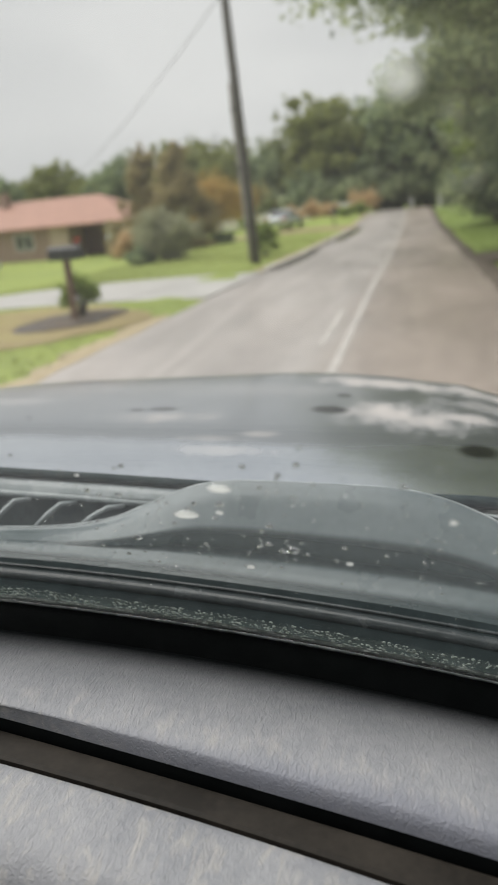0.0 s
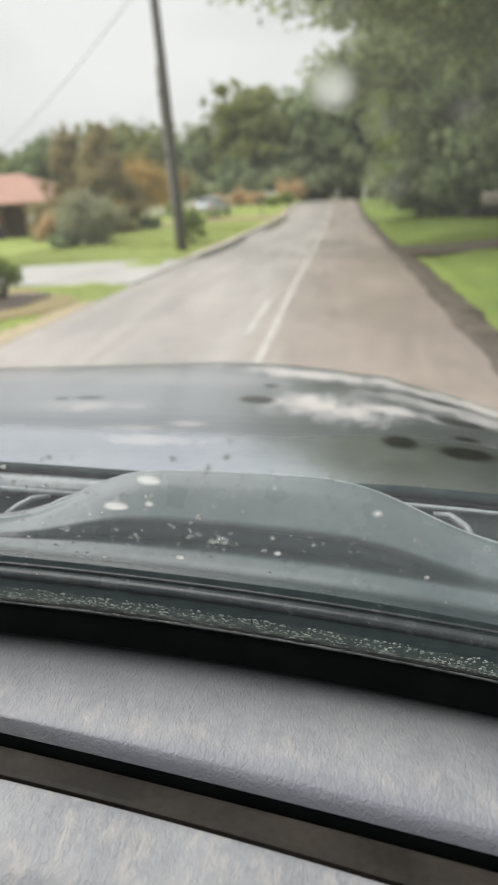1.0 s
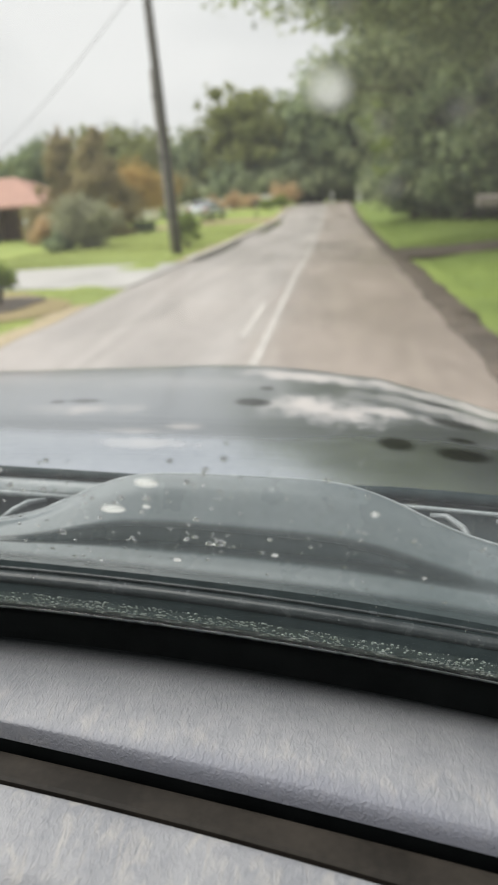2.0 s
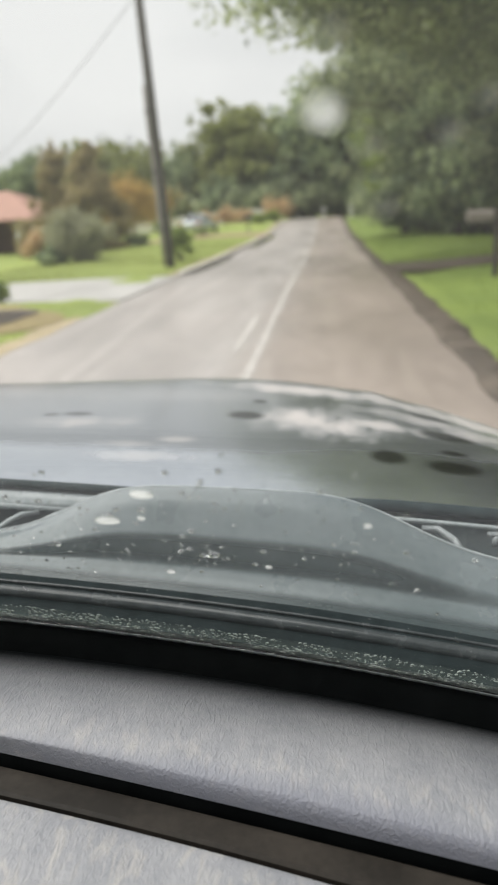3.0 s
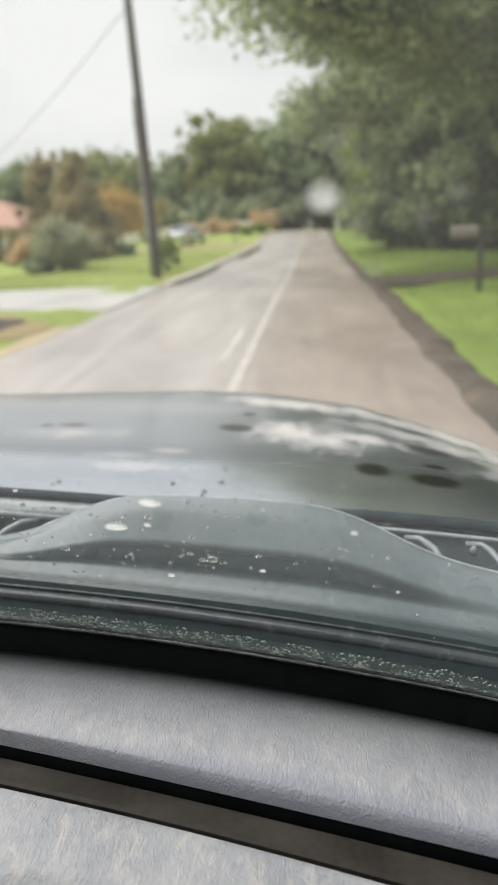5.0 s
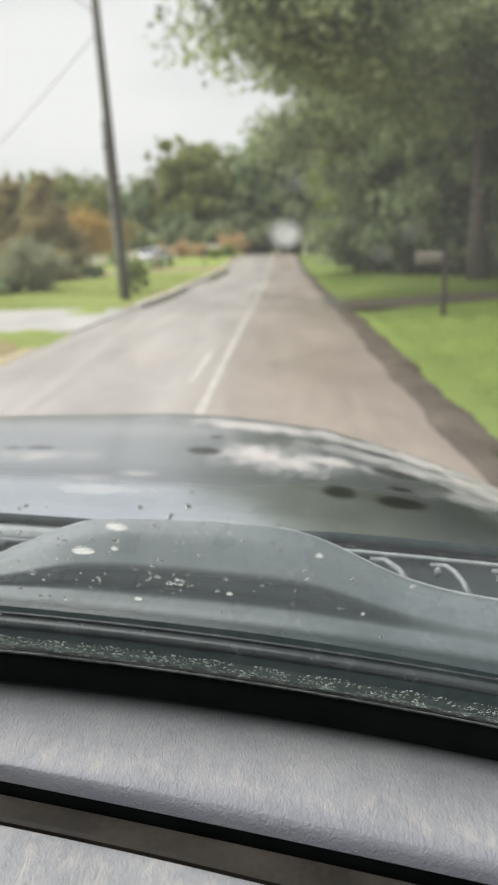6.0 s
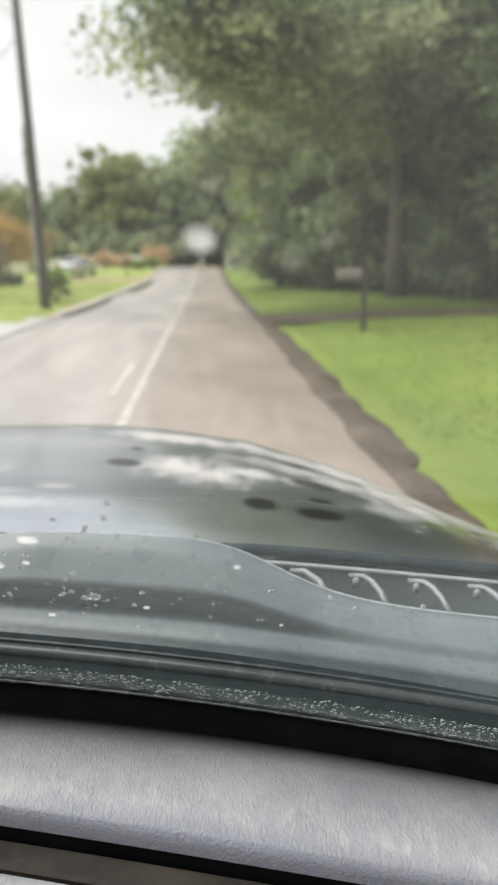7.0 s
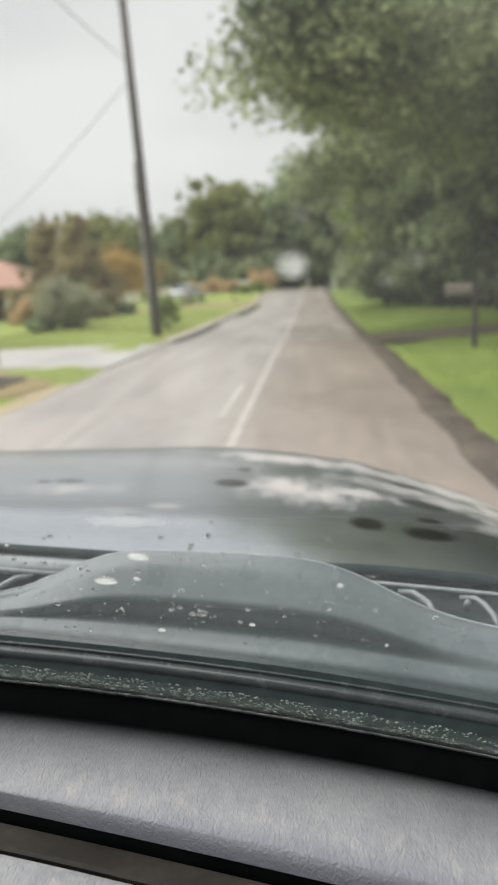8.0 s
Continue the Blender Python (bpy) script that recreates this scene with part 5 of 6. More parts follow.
def hood_paint():
    """Dark blue-grey metallic paint whose clear coat has gone chalky in patches."""
    m = material("dark_metallic_paint", (0.500, 0.540, 0.600), (0.600, 0.645, 0.700), scale=5, rough=(0.16, 0.25), metal=0.90, bump=0.06, bump_scale=55, bump_dist=0.003, specular=0.5, coat=0.6)
    n, l = m.node_tree.nodes, m.node_tree.links
    b = n["Principled BSDF"]
    b.inputs["Coat Roughness"].default_value = 0.16
    b.inputs["Coat IOR"].default_value = 1.5
    co = n.new("ShaderNodeTexCoord")
    warp = n.new("ShaderNodeTexNoise")
    warp.inputs["Scale"].default_value, warp.inputs["Detail"].default_value, warp.inputs["Roughness"].default_value = 9.0, 8.0, 0.62
    drag = n.new("ShaderNodeMapping")
    drag.inputs["Scale"].default_value = (1.5, 0.65, 1.0)
    l.new(co.outputs["Object"], drag.inputs["Vector"])
    l.new(drag.outputs["Vector"], warp.inputs["Vector"])
    def patches(rows, wild, lo, hi):
        """Soft-edged uneven patches, as the greatest of all their masks."""
        total = None
        for cx, cy, rx, ry, amount in rows:
            mp = n.new("ShaderNodeMapping")
            mp.vector_type = "TEXTURE"
            mp.inputs["Location"].default_value = (cx, cy, 1.13)
            mp.inputs["Scale"].default_value = (rx, ry, 1.0)
            l.new(co.outputs["Object"], mp.inputs["Vector"])
            le = n.new("ShaderNodeVectorMath")
            le.operation = "LENGTH"
            l.new(mp.outputs["Vector"], le.inputs[0])
            ad = n.new("ShaderNodeMath")
            ad.operation = "MULTIPLY_ADD"
            ad.inputs[1].default_value = wild
            l.new(warp.outputs["Fac"], ad.inputs[0])
            l.new(le.outputs["Value"], ad.inputs[2])
            mr = n.new("ShaderNodeMapRange")
            mr.interpolation_type = "SMOOTHSTEP"
            mr.inputs["From Min"].default_value, mr.inputs["From Max"].default_value = hi, lo
            mr.inputs["To Min"].default_value, mr.inputs["To Max"].default_value = 0.0, amount
            l.new(ad.outputs[0], mr.inputs["Value"])
            if total is None:
                total = mr.outputs["Result"]
            else:
                mx = n.new("ShaderNodeMath")
                mx.operation = "MAXIMUM"
                l.new(total, mx.inputs[0])
                l.new(mr.outputs["Result"], mx.inputs[1])
                total = mx.outputs[0]
        return total

    total = patches(((-0.03, 1.59, 0.15, 0.12, 0.92), (0.09, 1.61, 0.14, 0.06, 0.8), (-0.06, 1.94, 0.22, 0.09, 0.9), (0.14, 1.95, 0.22, 0.09, 0.8), (0.22, 1.76, 0.18, 0.08, 0.62),
                     (0.40, 1.95, 0.24, 0.15, 0.95), (0.47, 1.70, 0.12, 0.22, 0.9), (0.40, 1.46, 0.11, 0.07, 0.5), (0.62, 1.85, 0.2, 0.5, 0.95), (0.36, 1.70, 0.15, 0.08, 0.75),
                     (-0.54, 1.52, 0.11, 0.05, 0.6), (-0.34, 1.310, 0.10, 0.03, 0.5), (-0.31, 1.41, 0.05, 0.022, 0.5), (-1.00, 1.69, 0.14, 0.06, 0.4), (-0.39, 1.375, 0.06, 0.02, 0.4),
                     (-0.38, 1.80, 0.30, 0.09, 0.25), (-0.85, 1.85, 0.40, 0.12, 0.25)), 2.6, 1.35, 2.75)
    # the clear coat is gone from the front two thirds; a strip along the rear edge has kept its gloss
    sep, edge, zone = n.new("ShaderNodeSeparateXYZ"), n.new("ShaderNodeMath"), n.new("ShaderNodeMapRange")
    l.new(co.outputs["Object"], sep.inputs[0])
    edge.operation = "MULTIPLY_ADD"
    edge.inputs[1].default_value = 0.05
    l.new(warp.outputs["Fac"], edge.inputs[0])
    wide, wider = n.new("ShaderNodeMapRange"), n.new("ShaderNodeMath")
    wide.inputs["From Min"].default_value, wide.inputs["From Max"].default_value, wide.inputs["To Max"].default_value = -0.15, 0.30, 0.07
    l.new(sep.outputs["X"], wide.inputs["Value"])
    wider.operation = "SUBTRACT"
    l.new(sep.outputs["Y"], wider.inputs[0])
    l.new(wide.outputs["Result"], wider.inputs[1])
    l.new(wider.outputs[0], edge.inputs[2])
    zone.interpolation_type = "SMOOTHSTEP"
    zone.inputs["From Min"].default_value, zone.inputs["From Max"].default_value = 1.34, 1.415
    l.new(edge.outputs[0], zone.inputs["Value"])
    gone = zone.outputs["Result"]
    faded = n.new("ShaderNodeMix")
    faded.data_type = "RGBA"
    faded.inputs["B"].default_value = (0.285, 0.306, 0.328, 1)
    l.new(gone, faded.inputs["Factor"])
    l.new(b.inputs["Base Color"].links[0].from_socket, faded.inputs["A"])
    old = faded.outputs["Result"]
    matt = n.new("ShaderNodeMix")
    matt.inputs["B"].default_value = 0.30
    l.new(gone, matt.inputs["Factor"])
    l.new(b.inputs["Roughness"].links[0].from_socket, matt.inputs["A"])
    l.new(matt.outputs["Result"], b.inputs["Roughness"])
    mix = n.new("ShaderNodeMix")
    mix.data_type = "RGBA"
    mix.inputs["B"].default_value = (0.50, 0.465, 0.445, 1)
    l.new(total, mix.inputs["Factor"])
    l.new(old, mix.inputs["A"])
    spots = patches(((-0.19, 1.61, 0.042, 0.036, 0.95), (0.11, 1.36, 0.038, 0.046, 0.92), (0.255, 1.61, 0.060, 0.045, 0.92), (0.23, 1.335, 0.050, 0.044, 0.92), (0.245, 1.45, 0.028, 0.022, 0.92),
                     (-0.17, 1.75, 0.018, 0.02, 0.8), (-0.57, 1.59, 0.035, 0.02, 0.75), (-0.63, 1.58, 0.018, 0.016, 0.75), (0.25, 1.84, 0.05, 0.03, 0.92)), 0.5, 0.85, 1.55)
    dark = n.new("ShaderNodeMix")
    dark.data_type = "RGBA"
    dark.inputs["B"].default_value = (0.028, 0.03, 0.034, 1)
    l.new(spots, dark.inputs["Factor"])
    l.new(mix.outputs["Result"], dark.inputs["A"])
    l.new(dark.outputs["Result"], b.inputs["Base Color"])
    inv = n.new("ShaderNodeMath")
    inv.operation = "MULTIPLY_ADD"
    inv.inputs[1].default_value, inv.inputs[2].default_value = -0.95, 1.0
    l.new(total, inv.inputs[0])
    def lessened(socket, mask, share):
        """The value, lowered by that share where the mask is full."""
        k, o = n.new("ShaderNodeMath"), n.new("ShaderNodeMath")
        k.operation, o.operation = "MULTIPLY_ADD", "MULTIPLY"
        k.inputs[1].default_value, k.inputs[2].default_value = -share, 1.0
        l.new(mask, k.inputs[0])
        l.new(k.outputs[0], o.inputs[0])
        l.new(socket, o.inputs[1])
        return o.outputs[0]

    l.new(lessened(lessened(inv.outputs[0], gone, 0.6), spots, 0.9), b.inputs["Coat Weight"])
    # the worn places are dull
    for name, worn in (("Roughness", 0.65), ("Specular IOR Level", 0.15)):
        mm = n.new("ShaderNodeMix")
        mm.inputs["A"].default_value, mm.inputs["B"].default_value = 0.5, worn
        if b.inputs[name].links:
            l.new(b.inputs[name].links[0].from_socket, mm.inputs["A"])
        l.new(total, mm.inputs["Factor"])
        l.new(mm.outputs["Result"], b.inputs[name])
    fade = n.new("ShaderNodeMath")
    fade.operation = "MULTIPLY"
    fade.inputs[1].default_value = 0.90
    l.new(inv.outputs[0], fade.inputs[0])
    l.new(lessened(fade.outputs[0], gone, 0.12), b.inputs["Metallic"])
    return m


M["hood_paint"] = hood_paint()

car = thing("car", (0, 0, 0), label="silver-grey car with worn wet bonnet, seen from its cabin", category="car")

# bonnet
def hood_point(u, v):
    x = -1.32 + 2.04 * u
    rear = 1.13 + 0.4 * bow(x)
    v = 0.06 * v if v < 1 / 59.5 else 0.001 + 0.999 * (v - 1 / 60) / (59 / 60)
    y = rear + (2.62 - rear) * v
    return (x, y, hood_z(x, y))


hv, hf = sheet(hood_point, 90, 60, (0, 0.03, -0.006))
hood = mesh_object("hood", hv, hf, M["hood_paint"], car, "wet grey metallic bonnet with chalky worn patches")

# wings, doors, nose and wheels
M["tyre_rubber"] = material("worn_tyre", (0.018, 0.018, 0.018), (0.035, 0.035, 0.034), scale=12, rough=(0.6, 0.8), bump=0.3, bump_scale=60, bump_dist=0.004)
M["alloy"] = material("dull_alloy", (0.38, 0.38, 0.38), (0.52, 0.52, 0.51), scale=10, rough=(0.25, 0.4), metal=0.8)
M["chrome"] = material("bright_trim", (0.55, 0.55, 0.56), (0.66, 0.66, 0.66), scale=10, rough=(0.1, 0.2), metal=1.0)
AXLES = (1.86, -1.05)


def sill_z(y):
    """Lower edge of the flank, cut out round the wheels."""
    z = 0.26
    for a in AXLES:
        d = abs(y - a)
        if d < 0.40:
            z = max(z, 0.33 + math.sqrt(0.16 - d * d))
    return z


def flank(y0, y1, right, n):
    def fn(u, v):
        y = y0 + (y1 - y0) * u
        top = 1.02 - 0.05 * smooth01(-1.6, -2.4, y) if y < 0.82 else hood_z(0.70, y) - 0.012
        z = sill_z(y) + (top - sill_z(y)) * v
        edge = 0.57 + 0.13 * smooth01(0.5, 0.95, y)
        out = 0.66 + (edge - 0.66) * v + 0.06 * math.sin(math.pi * v) - 0.10 * smooth01(2.25, 2.62, y) - 0.05 * smooth01(-1.9, -2.35, y)
        return (out if right else -0.60 - out, y, z)
    return sheet(fn, n, 10, (-0.012 if right else 0.012, 0, 0))


for right in (True, False):
    mesh_object("front_wing", *flank(0.83, 2.60, right, 60), M["hood_paint"], car)
    for y0, y1 in ((-0.12, 0.82), (-1.02, -0.13)):
        door = mesh_object("car_door", *flank(y0, y1, right, 40), M["hood_paint"], car)
        bm = bmesh.new()
        x = 0.70 if right else -1.30
        box(bm, x - 0.02, y0 + 0.05, 0.83, x + 0.02, y0 + 0.22, 0.865, 0.008)
        part("door_handle", bm, M["chrome"], door)
    mesh_object("rear_wing", *flank(-2.40, -1.03, right, 50), M["hood_paint"], car)
    for yy in AXLES:
        x, s = (0.60, 1) if right else (-1.20, -1)
        wheel = mesh_object("wheel", *tube([(x - 0.11, yy, 0.325), (x - 0.09, yy, 0.325), (x + 0.09, yy, 0.325), (x + 0.11, yy, 0.325)], [0.27, 0.325, 0.325, 0.27], 30), M["tyre_rubber"], car)
        mesh_object("rim", *tube([(x + s * 0.085, yy, 0.325), (x + s * 0.115, yy, 0.325), (x + s * 0.10, yy, 0.325)], [0.215, 0.205, 0.05], 24), M["alloy"], wheel)
    lamp = mesh_object("headlight", *sheet(lambda u, v: ((0.24 + 0.40 * u) if right else (-0.84 - 0.40 * u), 2.63 - 0.10 * u * u, 0.50 + 0.02 * u + 0.13 * v), 8, 4, (0, -0.05, 0)), M["lamp_clear"], car, "clear headlight")
    bm = bmesh.new()
    box(bm, 0.38 if right else -1.16, -2.46, 0.72, 0.56 if right else -0.98, -2.38, 0.96, 0.02)
    part("tail_light", bm, M["lamp_red"], car)
bv, bf = sheet(lambda u, v: (-1.27 + 1.94 * u, 2.70 - 0.32 * (2 * u - 1) ** 4 - 0.10 * (2 * v - 1) ** 2, 0.24 + 0.26 * v), 40, 8, (0, -0.03, 0))
mesh_object("front_bumper", bv, bf, M["hood_paint"], car)
bv, bf = sheet(lambda u, v: (-1.25 + 1.90 * u, -2.55 + 0.22 * (2 * u - 1) ** 4 + 0.08 * (2 * v - 1) ** 2, 0.28 + 0.30 * v), 40, 8, (0, 0.03, 0))
mesh_object("rear_bumper", bv, bf, M["hood_paint"], car)
for i in range(4):
    bm = bmesh.new()
    box(bm, -0.78, 2.585, 0.505 + 0.03 * i, 0.18, 2.61, 0.52 + 0.03 * i, 0.004)
    part("grille_bar", bm, M["chrome"], car)
bm = bmesh.new()
box(bm, -1.18, 2.30, 0.26, 0.58, 2.56, 0.62, 0.02)
part("nose_panel", bm, M["black_plastic"], car)
bm = bmesh.new()
box(bm, -1.16, -2.42, 0.30, 0.56, -2.36, 0.98, 0.02)
part("tailgate", bm, M["hood_paint"], car)
bm = bmesh.new()
box(bm, -1.02, 0.86, 0.22, 0.42, 1.40, 0.40, 0.02)
part("underbody", bm, M["black_plastic"], car)

# rubber seal under the bonnet's rear edge
seal_path = [(-1.15 + 1.7 * i / 40, 1.125 + 0.4 * bow(-1.15 + 1.7 * i / 40), hood_rear(-1.15 + 1.7 * i / 40) - 0.004 + 0.003 * smooth01(0.05, -0.35, -1.15 + 1.7 * i / 40)) for i in range(41)]
sv, sf = tube(seal_path, [0.0100 - 0.0025 * smooth01(0.05, -0.35, p[0]) for p in seal_path], 10)
M["seal"] = material("matt_wet_rubber", (0.022, 0.032, 0.033), (0.04, 0.054, 0.055), scale=30, rough=(0.55, 0.7), specular=0.06)
mesh_object("hood_seal", sv, sf, M["seal"], car, "black rubber strip")

M["tray"] = material("wet_teal_grey_plastic", (0.115, 0.152, 0.155), (0.165, 0.205, 0.208), scale=12, rough=(0.2, 0.4))
M["rib"] = material("wet_grey_rib_plastic", (0.15, 0.17, 0.174), (0.22, 0.24, 0.245), scale=20, rough=(0.2, 0.4))
M["grille"] = material("pale_grey_plastic", (0.22, 0.25, 0.255), (0.33, 0.36, 0.365), scale=20, rough=(0.15, 0.35))

# cowl: flat ledge by the glass, riser, raised hump with a thin lip
def cowl_point(u, v):
    x = -1.12 + 1.66 * u
    top = hump(x)
    low = 1.080 + lean(x)
    b = bow(x)
    rows = ((0.850 + b, low - 0.032), (0.905 + 0.96 * b, low - 0.010), (0.940 + 0.88 * b, low + 0.004), (0.957 + 0.82 * b, low + 0.10 * (top - low) + 0.006), (0.968 + 0.78 * b, low + 0.50 * (top - low)),
            (0.975 + 0.76 * b, low + 0.58 * (top - low)), (1.000 + 0.67 * b, low + 0.86 * (top - low)), (1.018 + 0.6 * b, top - 0.001), (1.022 + 0.6 * b, top + 0.002), (1.026 + 0.6 * b, top), (1.030 + 0.6 * b, top - 0.012), (1.032 + 0.6 * b, low - 0.06))
    k = v * (len(rows) - 1)
    i = min(int(k), len(rows) - 2)
    t = k - i
    return (x, rows[i][0] * (1 - t) + rows[i + 1][0] * t, rows[i][1] * (1 - t) + rows[i + 1][1] * t)


cv, cf = sheet(cowl_point, 110, 33)
cowl = mesh_object("cowl_panel", cv, cf, M["cowl"], car, "wet grey plastic cowl with a raised hump")
bed = along([(0.842, 1.049), (0.865, 1.0585), (0.890, 1.0685), (0.906, 1.0740), (0.914, 1.0755)], -1.1, 0.52, 60)
mesh_object("seal_bed", *bed, M["rubber"], car, "wet black rubber bed")
M["grey_rubber"] = material("wet_grey_rubber", (0.028, 0.035, 0.037), (0.055, 0.064, 0.067), scale=30, rough=(0.15, 0.3))
for w, z, r in ((0.880, 1.0655, 0.0095), (0.8965, 1.0722, 0.0026)):
    p = [(-1.1 + 1.62 * i / 60, w + 0.95 * bow(-1.1 + 1.62 * i / 60), z + lean(-1.1 + 1.62 * i / 60)) for i in range(61)]
    mesh_object("cowl_seal", *tube(p, [r] * 61, 8), M["grey_rubber"], car, "ribbed grey rubber seal")

# band whose dark colour paints the dim reflection on the hump's riser
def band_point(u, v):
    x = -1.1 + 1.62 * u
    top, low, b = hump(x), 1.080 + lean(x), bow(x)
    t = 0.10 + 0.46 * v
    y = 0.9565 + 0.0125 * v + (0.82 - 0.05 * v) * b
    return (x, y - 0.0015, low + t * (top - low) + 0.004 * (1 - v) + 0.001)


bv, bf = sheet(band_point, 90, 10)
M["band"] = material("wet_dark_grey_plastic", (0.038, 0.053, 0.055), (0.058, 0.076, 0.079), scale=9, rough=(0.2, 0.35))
# the cover attribute feathers the painted tone at its edges
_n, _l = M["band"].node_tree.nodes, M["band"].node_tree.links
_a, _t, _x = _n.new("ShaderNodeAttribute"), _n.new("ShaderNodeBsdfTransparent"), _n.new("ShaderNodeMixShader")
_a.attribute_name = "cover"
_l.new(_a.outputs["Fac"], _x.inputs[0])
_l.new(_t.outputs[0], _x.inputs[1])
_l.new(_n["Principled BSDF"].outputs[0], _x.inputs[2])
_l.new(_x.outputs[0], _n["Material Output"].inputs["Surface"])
band = mesh_object("cowl_band", bv, bf, M["band"], car, "painted band of darker reflection along the hump")
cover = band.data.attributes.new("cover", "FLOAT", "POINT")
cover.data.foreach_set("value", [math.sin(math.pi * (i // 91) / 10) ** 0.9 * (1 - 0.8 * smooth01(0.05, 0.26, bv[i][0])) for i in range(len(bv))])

# dark strip painted for the dimmer reflection beside the seals
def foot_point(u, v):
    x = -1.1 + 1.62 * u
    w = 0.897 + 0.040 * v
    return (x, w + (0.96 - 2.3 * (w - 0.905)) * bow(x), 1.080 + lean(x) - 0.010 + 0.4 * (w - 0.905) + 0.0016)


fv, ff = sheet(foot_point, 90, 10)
foot = mesh_object("cowl_foot", fv, ff, M["band"], car, "painted strip of darker reflection along the cowl's foot")
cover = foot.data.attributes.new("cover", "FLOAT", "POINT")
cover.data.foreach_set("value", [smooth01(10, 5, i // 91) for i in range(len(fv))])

# pale tube along the lip, standing in for the highlight on its edge
lip = [(-1.1 + 1.62 * i / 100, 1.0235 + 0.6 * bow(-1.1 + 1.62 * i / 100), hump(-1.1 + 1.62 * i / 100) + 0.0015) for i in range(101)]
mesh_object("cowl_lip", *tube(lip, [0.0020 + 0.0010 * smooth01(0.0, 0.25, p[0]) for p in lip], 6), M["grille"], car, "thin pale wet lip")

# air intake grille on either side of the hump
tray_v, tray_f = sheet(lambda u, v: (-1.12 + 1.66 * u, 1.02 + 0.11 * v + 0.5 * bow(-1.12 + 1.66 * u), 1.035 - 0.03 * (-1.12 + 1.66 * u)), 20, 2, (0, 0, -0.01))
mesh_object("cowl_tray", tray_v, tray_f, M["tray"], car)
wall_v, wall_f = sheet(lambda u, v: (-1.2 + 1.78 * u, 1.145 + 0.42 * bow(-1.2 + 1.78 * u), 0.5 + (hood_rear(-1.2 + 1.78 * u) - 0.516) * v), 40, 2, (0, 0.01, 0))
mesh_object("firewall", wall_v, wall_f, M["tray"], car)
for i in range(4):
    x = 0.245 + 0.097 * i
    kv, kf = tube([(x, 1.082 + 0.45 * bow(x), hood_rear(x) - 0.036), (x, 1.080 + 0.45 * bow(x), hood_rear(x) - 0.026), (x, 1.078 + 0.45 * bow(x), hood_rear(x) - 0.021)], [0.006, 0.006, 0.003], 10)
    mesh_object("cowl_clip", kv, kf, M["rib"], car, "round plastic clip")
def grille_drop(x):
    return 0.017 + 0.017 * smooth01(0.05, -0.40, x)


rail = [(-1.1 + 1.62 * i / 50, 1.104 + 0.42 * bow(-1.1 + 1.62 * i / 50), hood_rear(-1.1 + 1.62 * i / 50) - grille_drop(-1.1 + 1.62 * i / 50)) for i in range(51)]
mesh_object("cowl_rail", *tube(rail, [0.0036 + 0.0026 * smooth01(0.0, -0.45, p[0]) for p in rail], 10), M["grille"], car, "pale wet plastic rail")
def plate_point(u, v):
    x = -1.12 + 0.98 * u
    return (x, 1.100 + 0.020 * v + 0.42 * bow(x), hood_rear(x) - grille_drop(x) * (1 - v) * (1 - u ** 3) - 0.011 * v - 0.017 * (1 - v) * u ** 3 + 0.004 * math.sin(math.pi * v))


mesh_object("cowl_plate", *sheet(plate_point, 40, 6, (0, 0.004, -0.004)), M["grille"], car, "pale wet plastic plate")
for i in range(14):
    xb = -1.08 + 0.088 * i if i < 8 else 0.185 + 0.097 * (i - 8)
    xt = xb + (0.06 if i < 8 else -0.045)
    if xt > 0.5:
        continue
    a = (xb, 1.036 + 0.6 * bow(xb), hump(xb) - 0.004)
    b = (xt, 1.098 + 0.42 * bow(xt), hood_rear(xt) - grille_drop(xt) - 0.006)
    if i < 8:
        mid = ((a[0] * 0.4 + b[0] * 0.6), (a[1] * 0.35 + b[1] * 0.65), max(a[2], b[2]) + 0.003)
        mesh_object("cowl_rib", *tube([a, ((a[0] + mid[0]) / 2, (a[1] + mid[1]) / 2, (a[2] + mid[2]) / 2 + 0.002), mid, b], [0.0045, 0.005, 0.005, 0.004], 8), M["grille"], car)
    else:
        bend = [(a[0], a[1], a[2]), (a[0] - 0.004, a[1] * 0.65 + b[1] * 0.35, a[2] * 0.5 + b[2] * 0.5), (a[0] - 0.012, a[1] * 0.35 + b[1] * 0.65, b[2] - 0.003), (a[0] * 0.5 + b[0] * 0.5, a[1] * 0.15 + b[1] * 0.85, b[2]), (b[0], b[1], b[2] - 0.003)]
        mesh_object("cowl_rib", *tube(bend, [0.0048, 0.0054, 0.0056, 0.0052, 0.004], 8), M["rib"], car)

# windscreen
gv, gf = sheet(lambda u, v: glass_point(-1.16 + 1.68 * u, 1.24 * v), 40, 24, (0, -0.003, -0.003))
screen = mesh_object("windscreen", gv, gf, M["glass"], car, "rain-spotted clear windscreen")
screen.visible_shadow = False
# thin pale mottled strip along the pane's foot
ev, ef = sheet(lambda u, v: tuple(Vector(glass_point(-1.14 + 1.64 * u, -0.007 + 0.007 * v)) + Vector((0, -0.006, 0.0))), 60, 2, (0, 0.005, -0.006))
mesh_object("glass_edge", ev, ef, material("wet_glass_edge", (0.20, 0.23, 0.22), (0.52, 0.55, 0.54), scale=60, rough=(0.1, 0.3)), car)

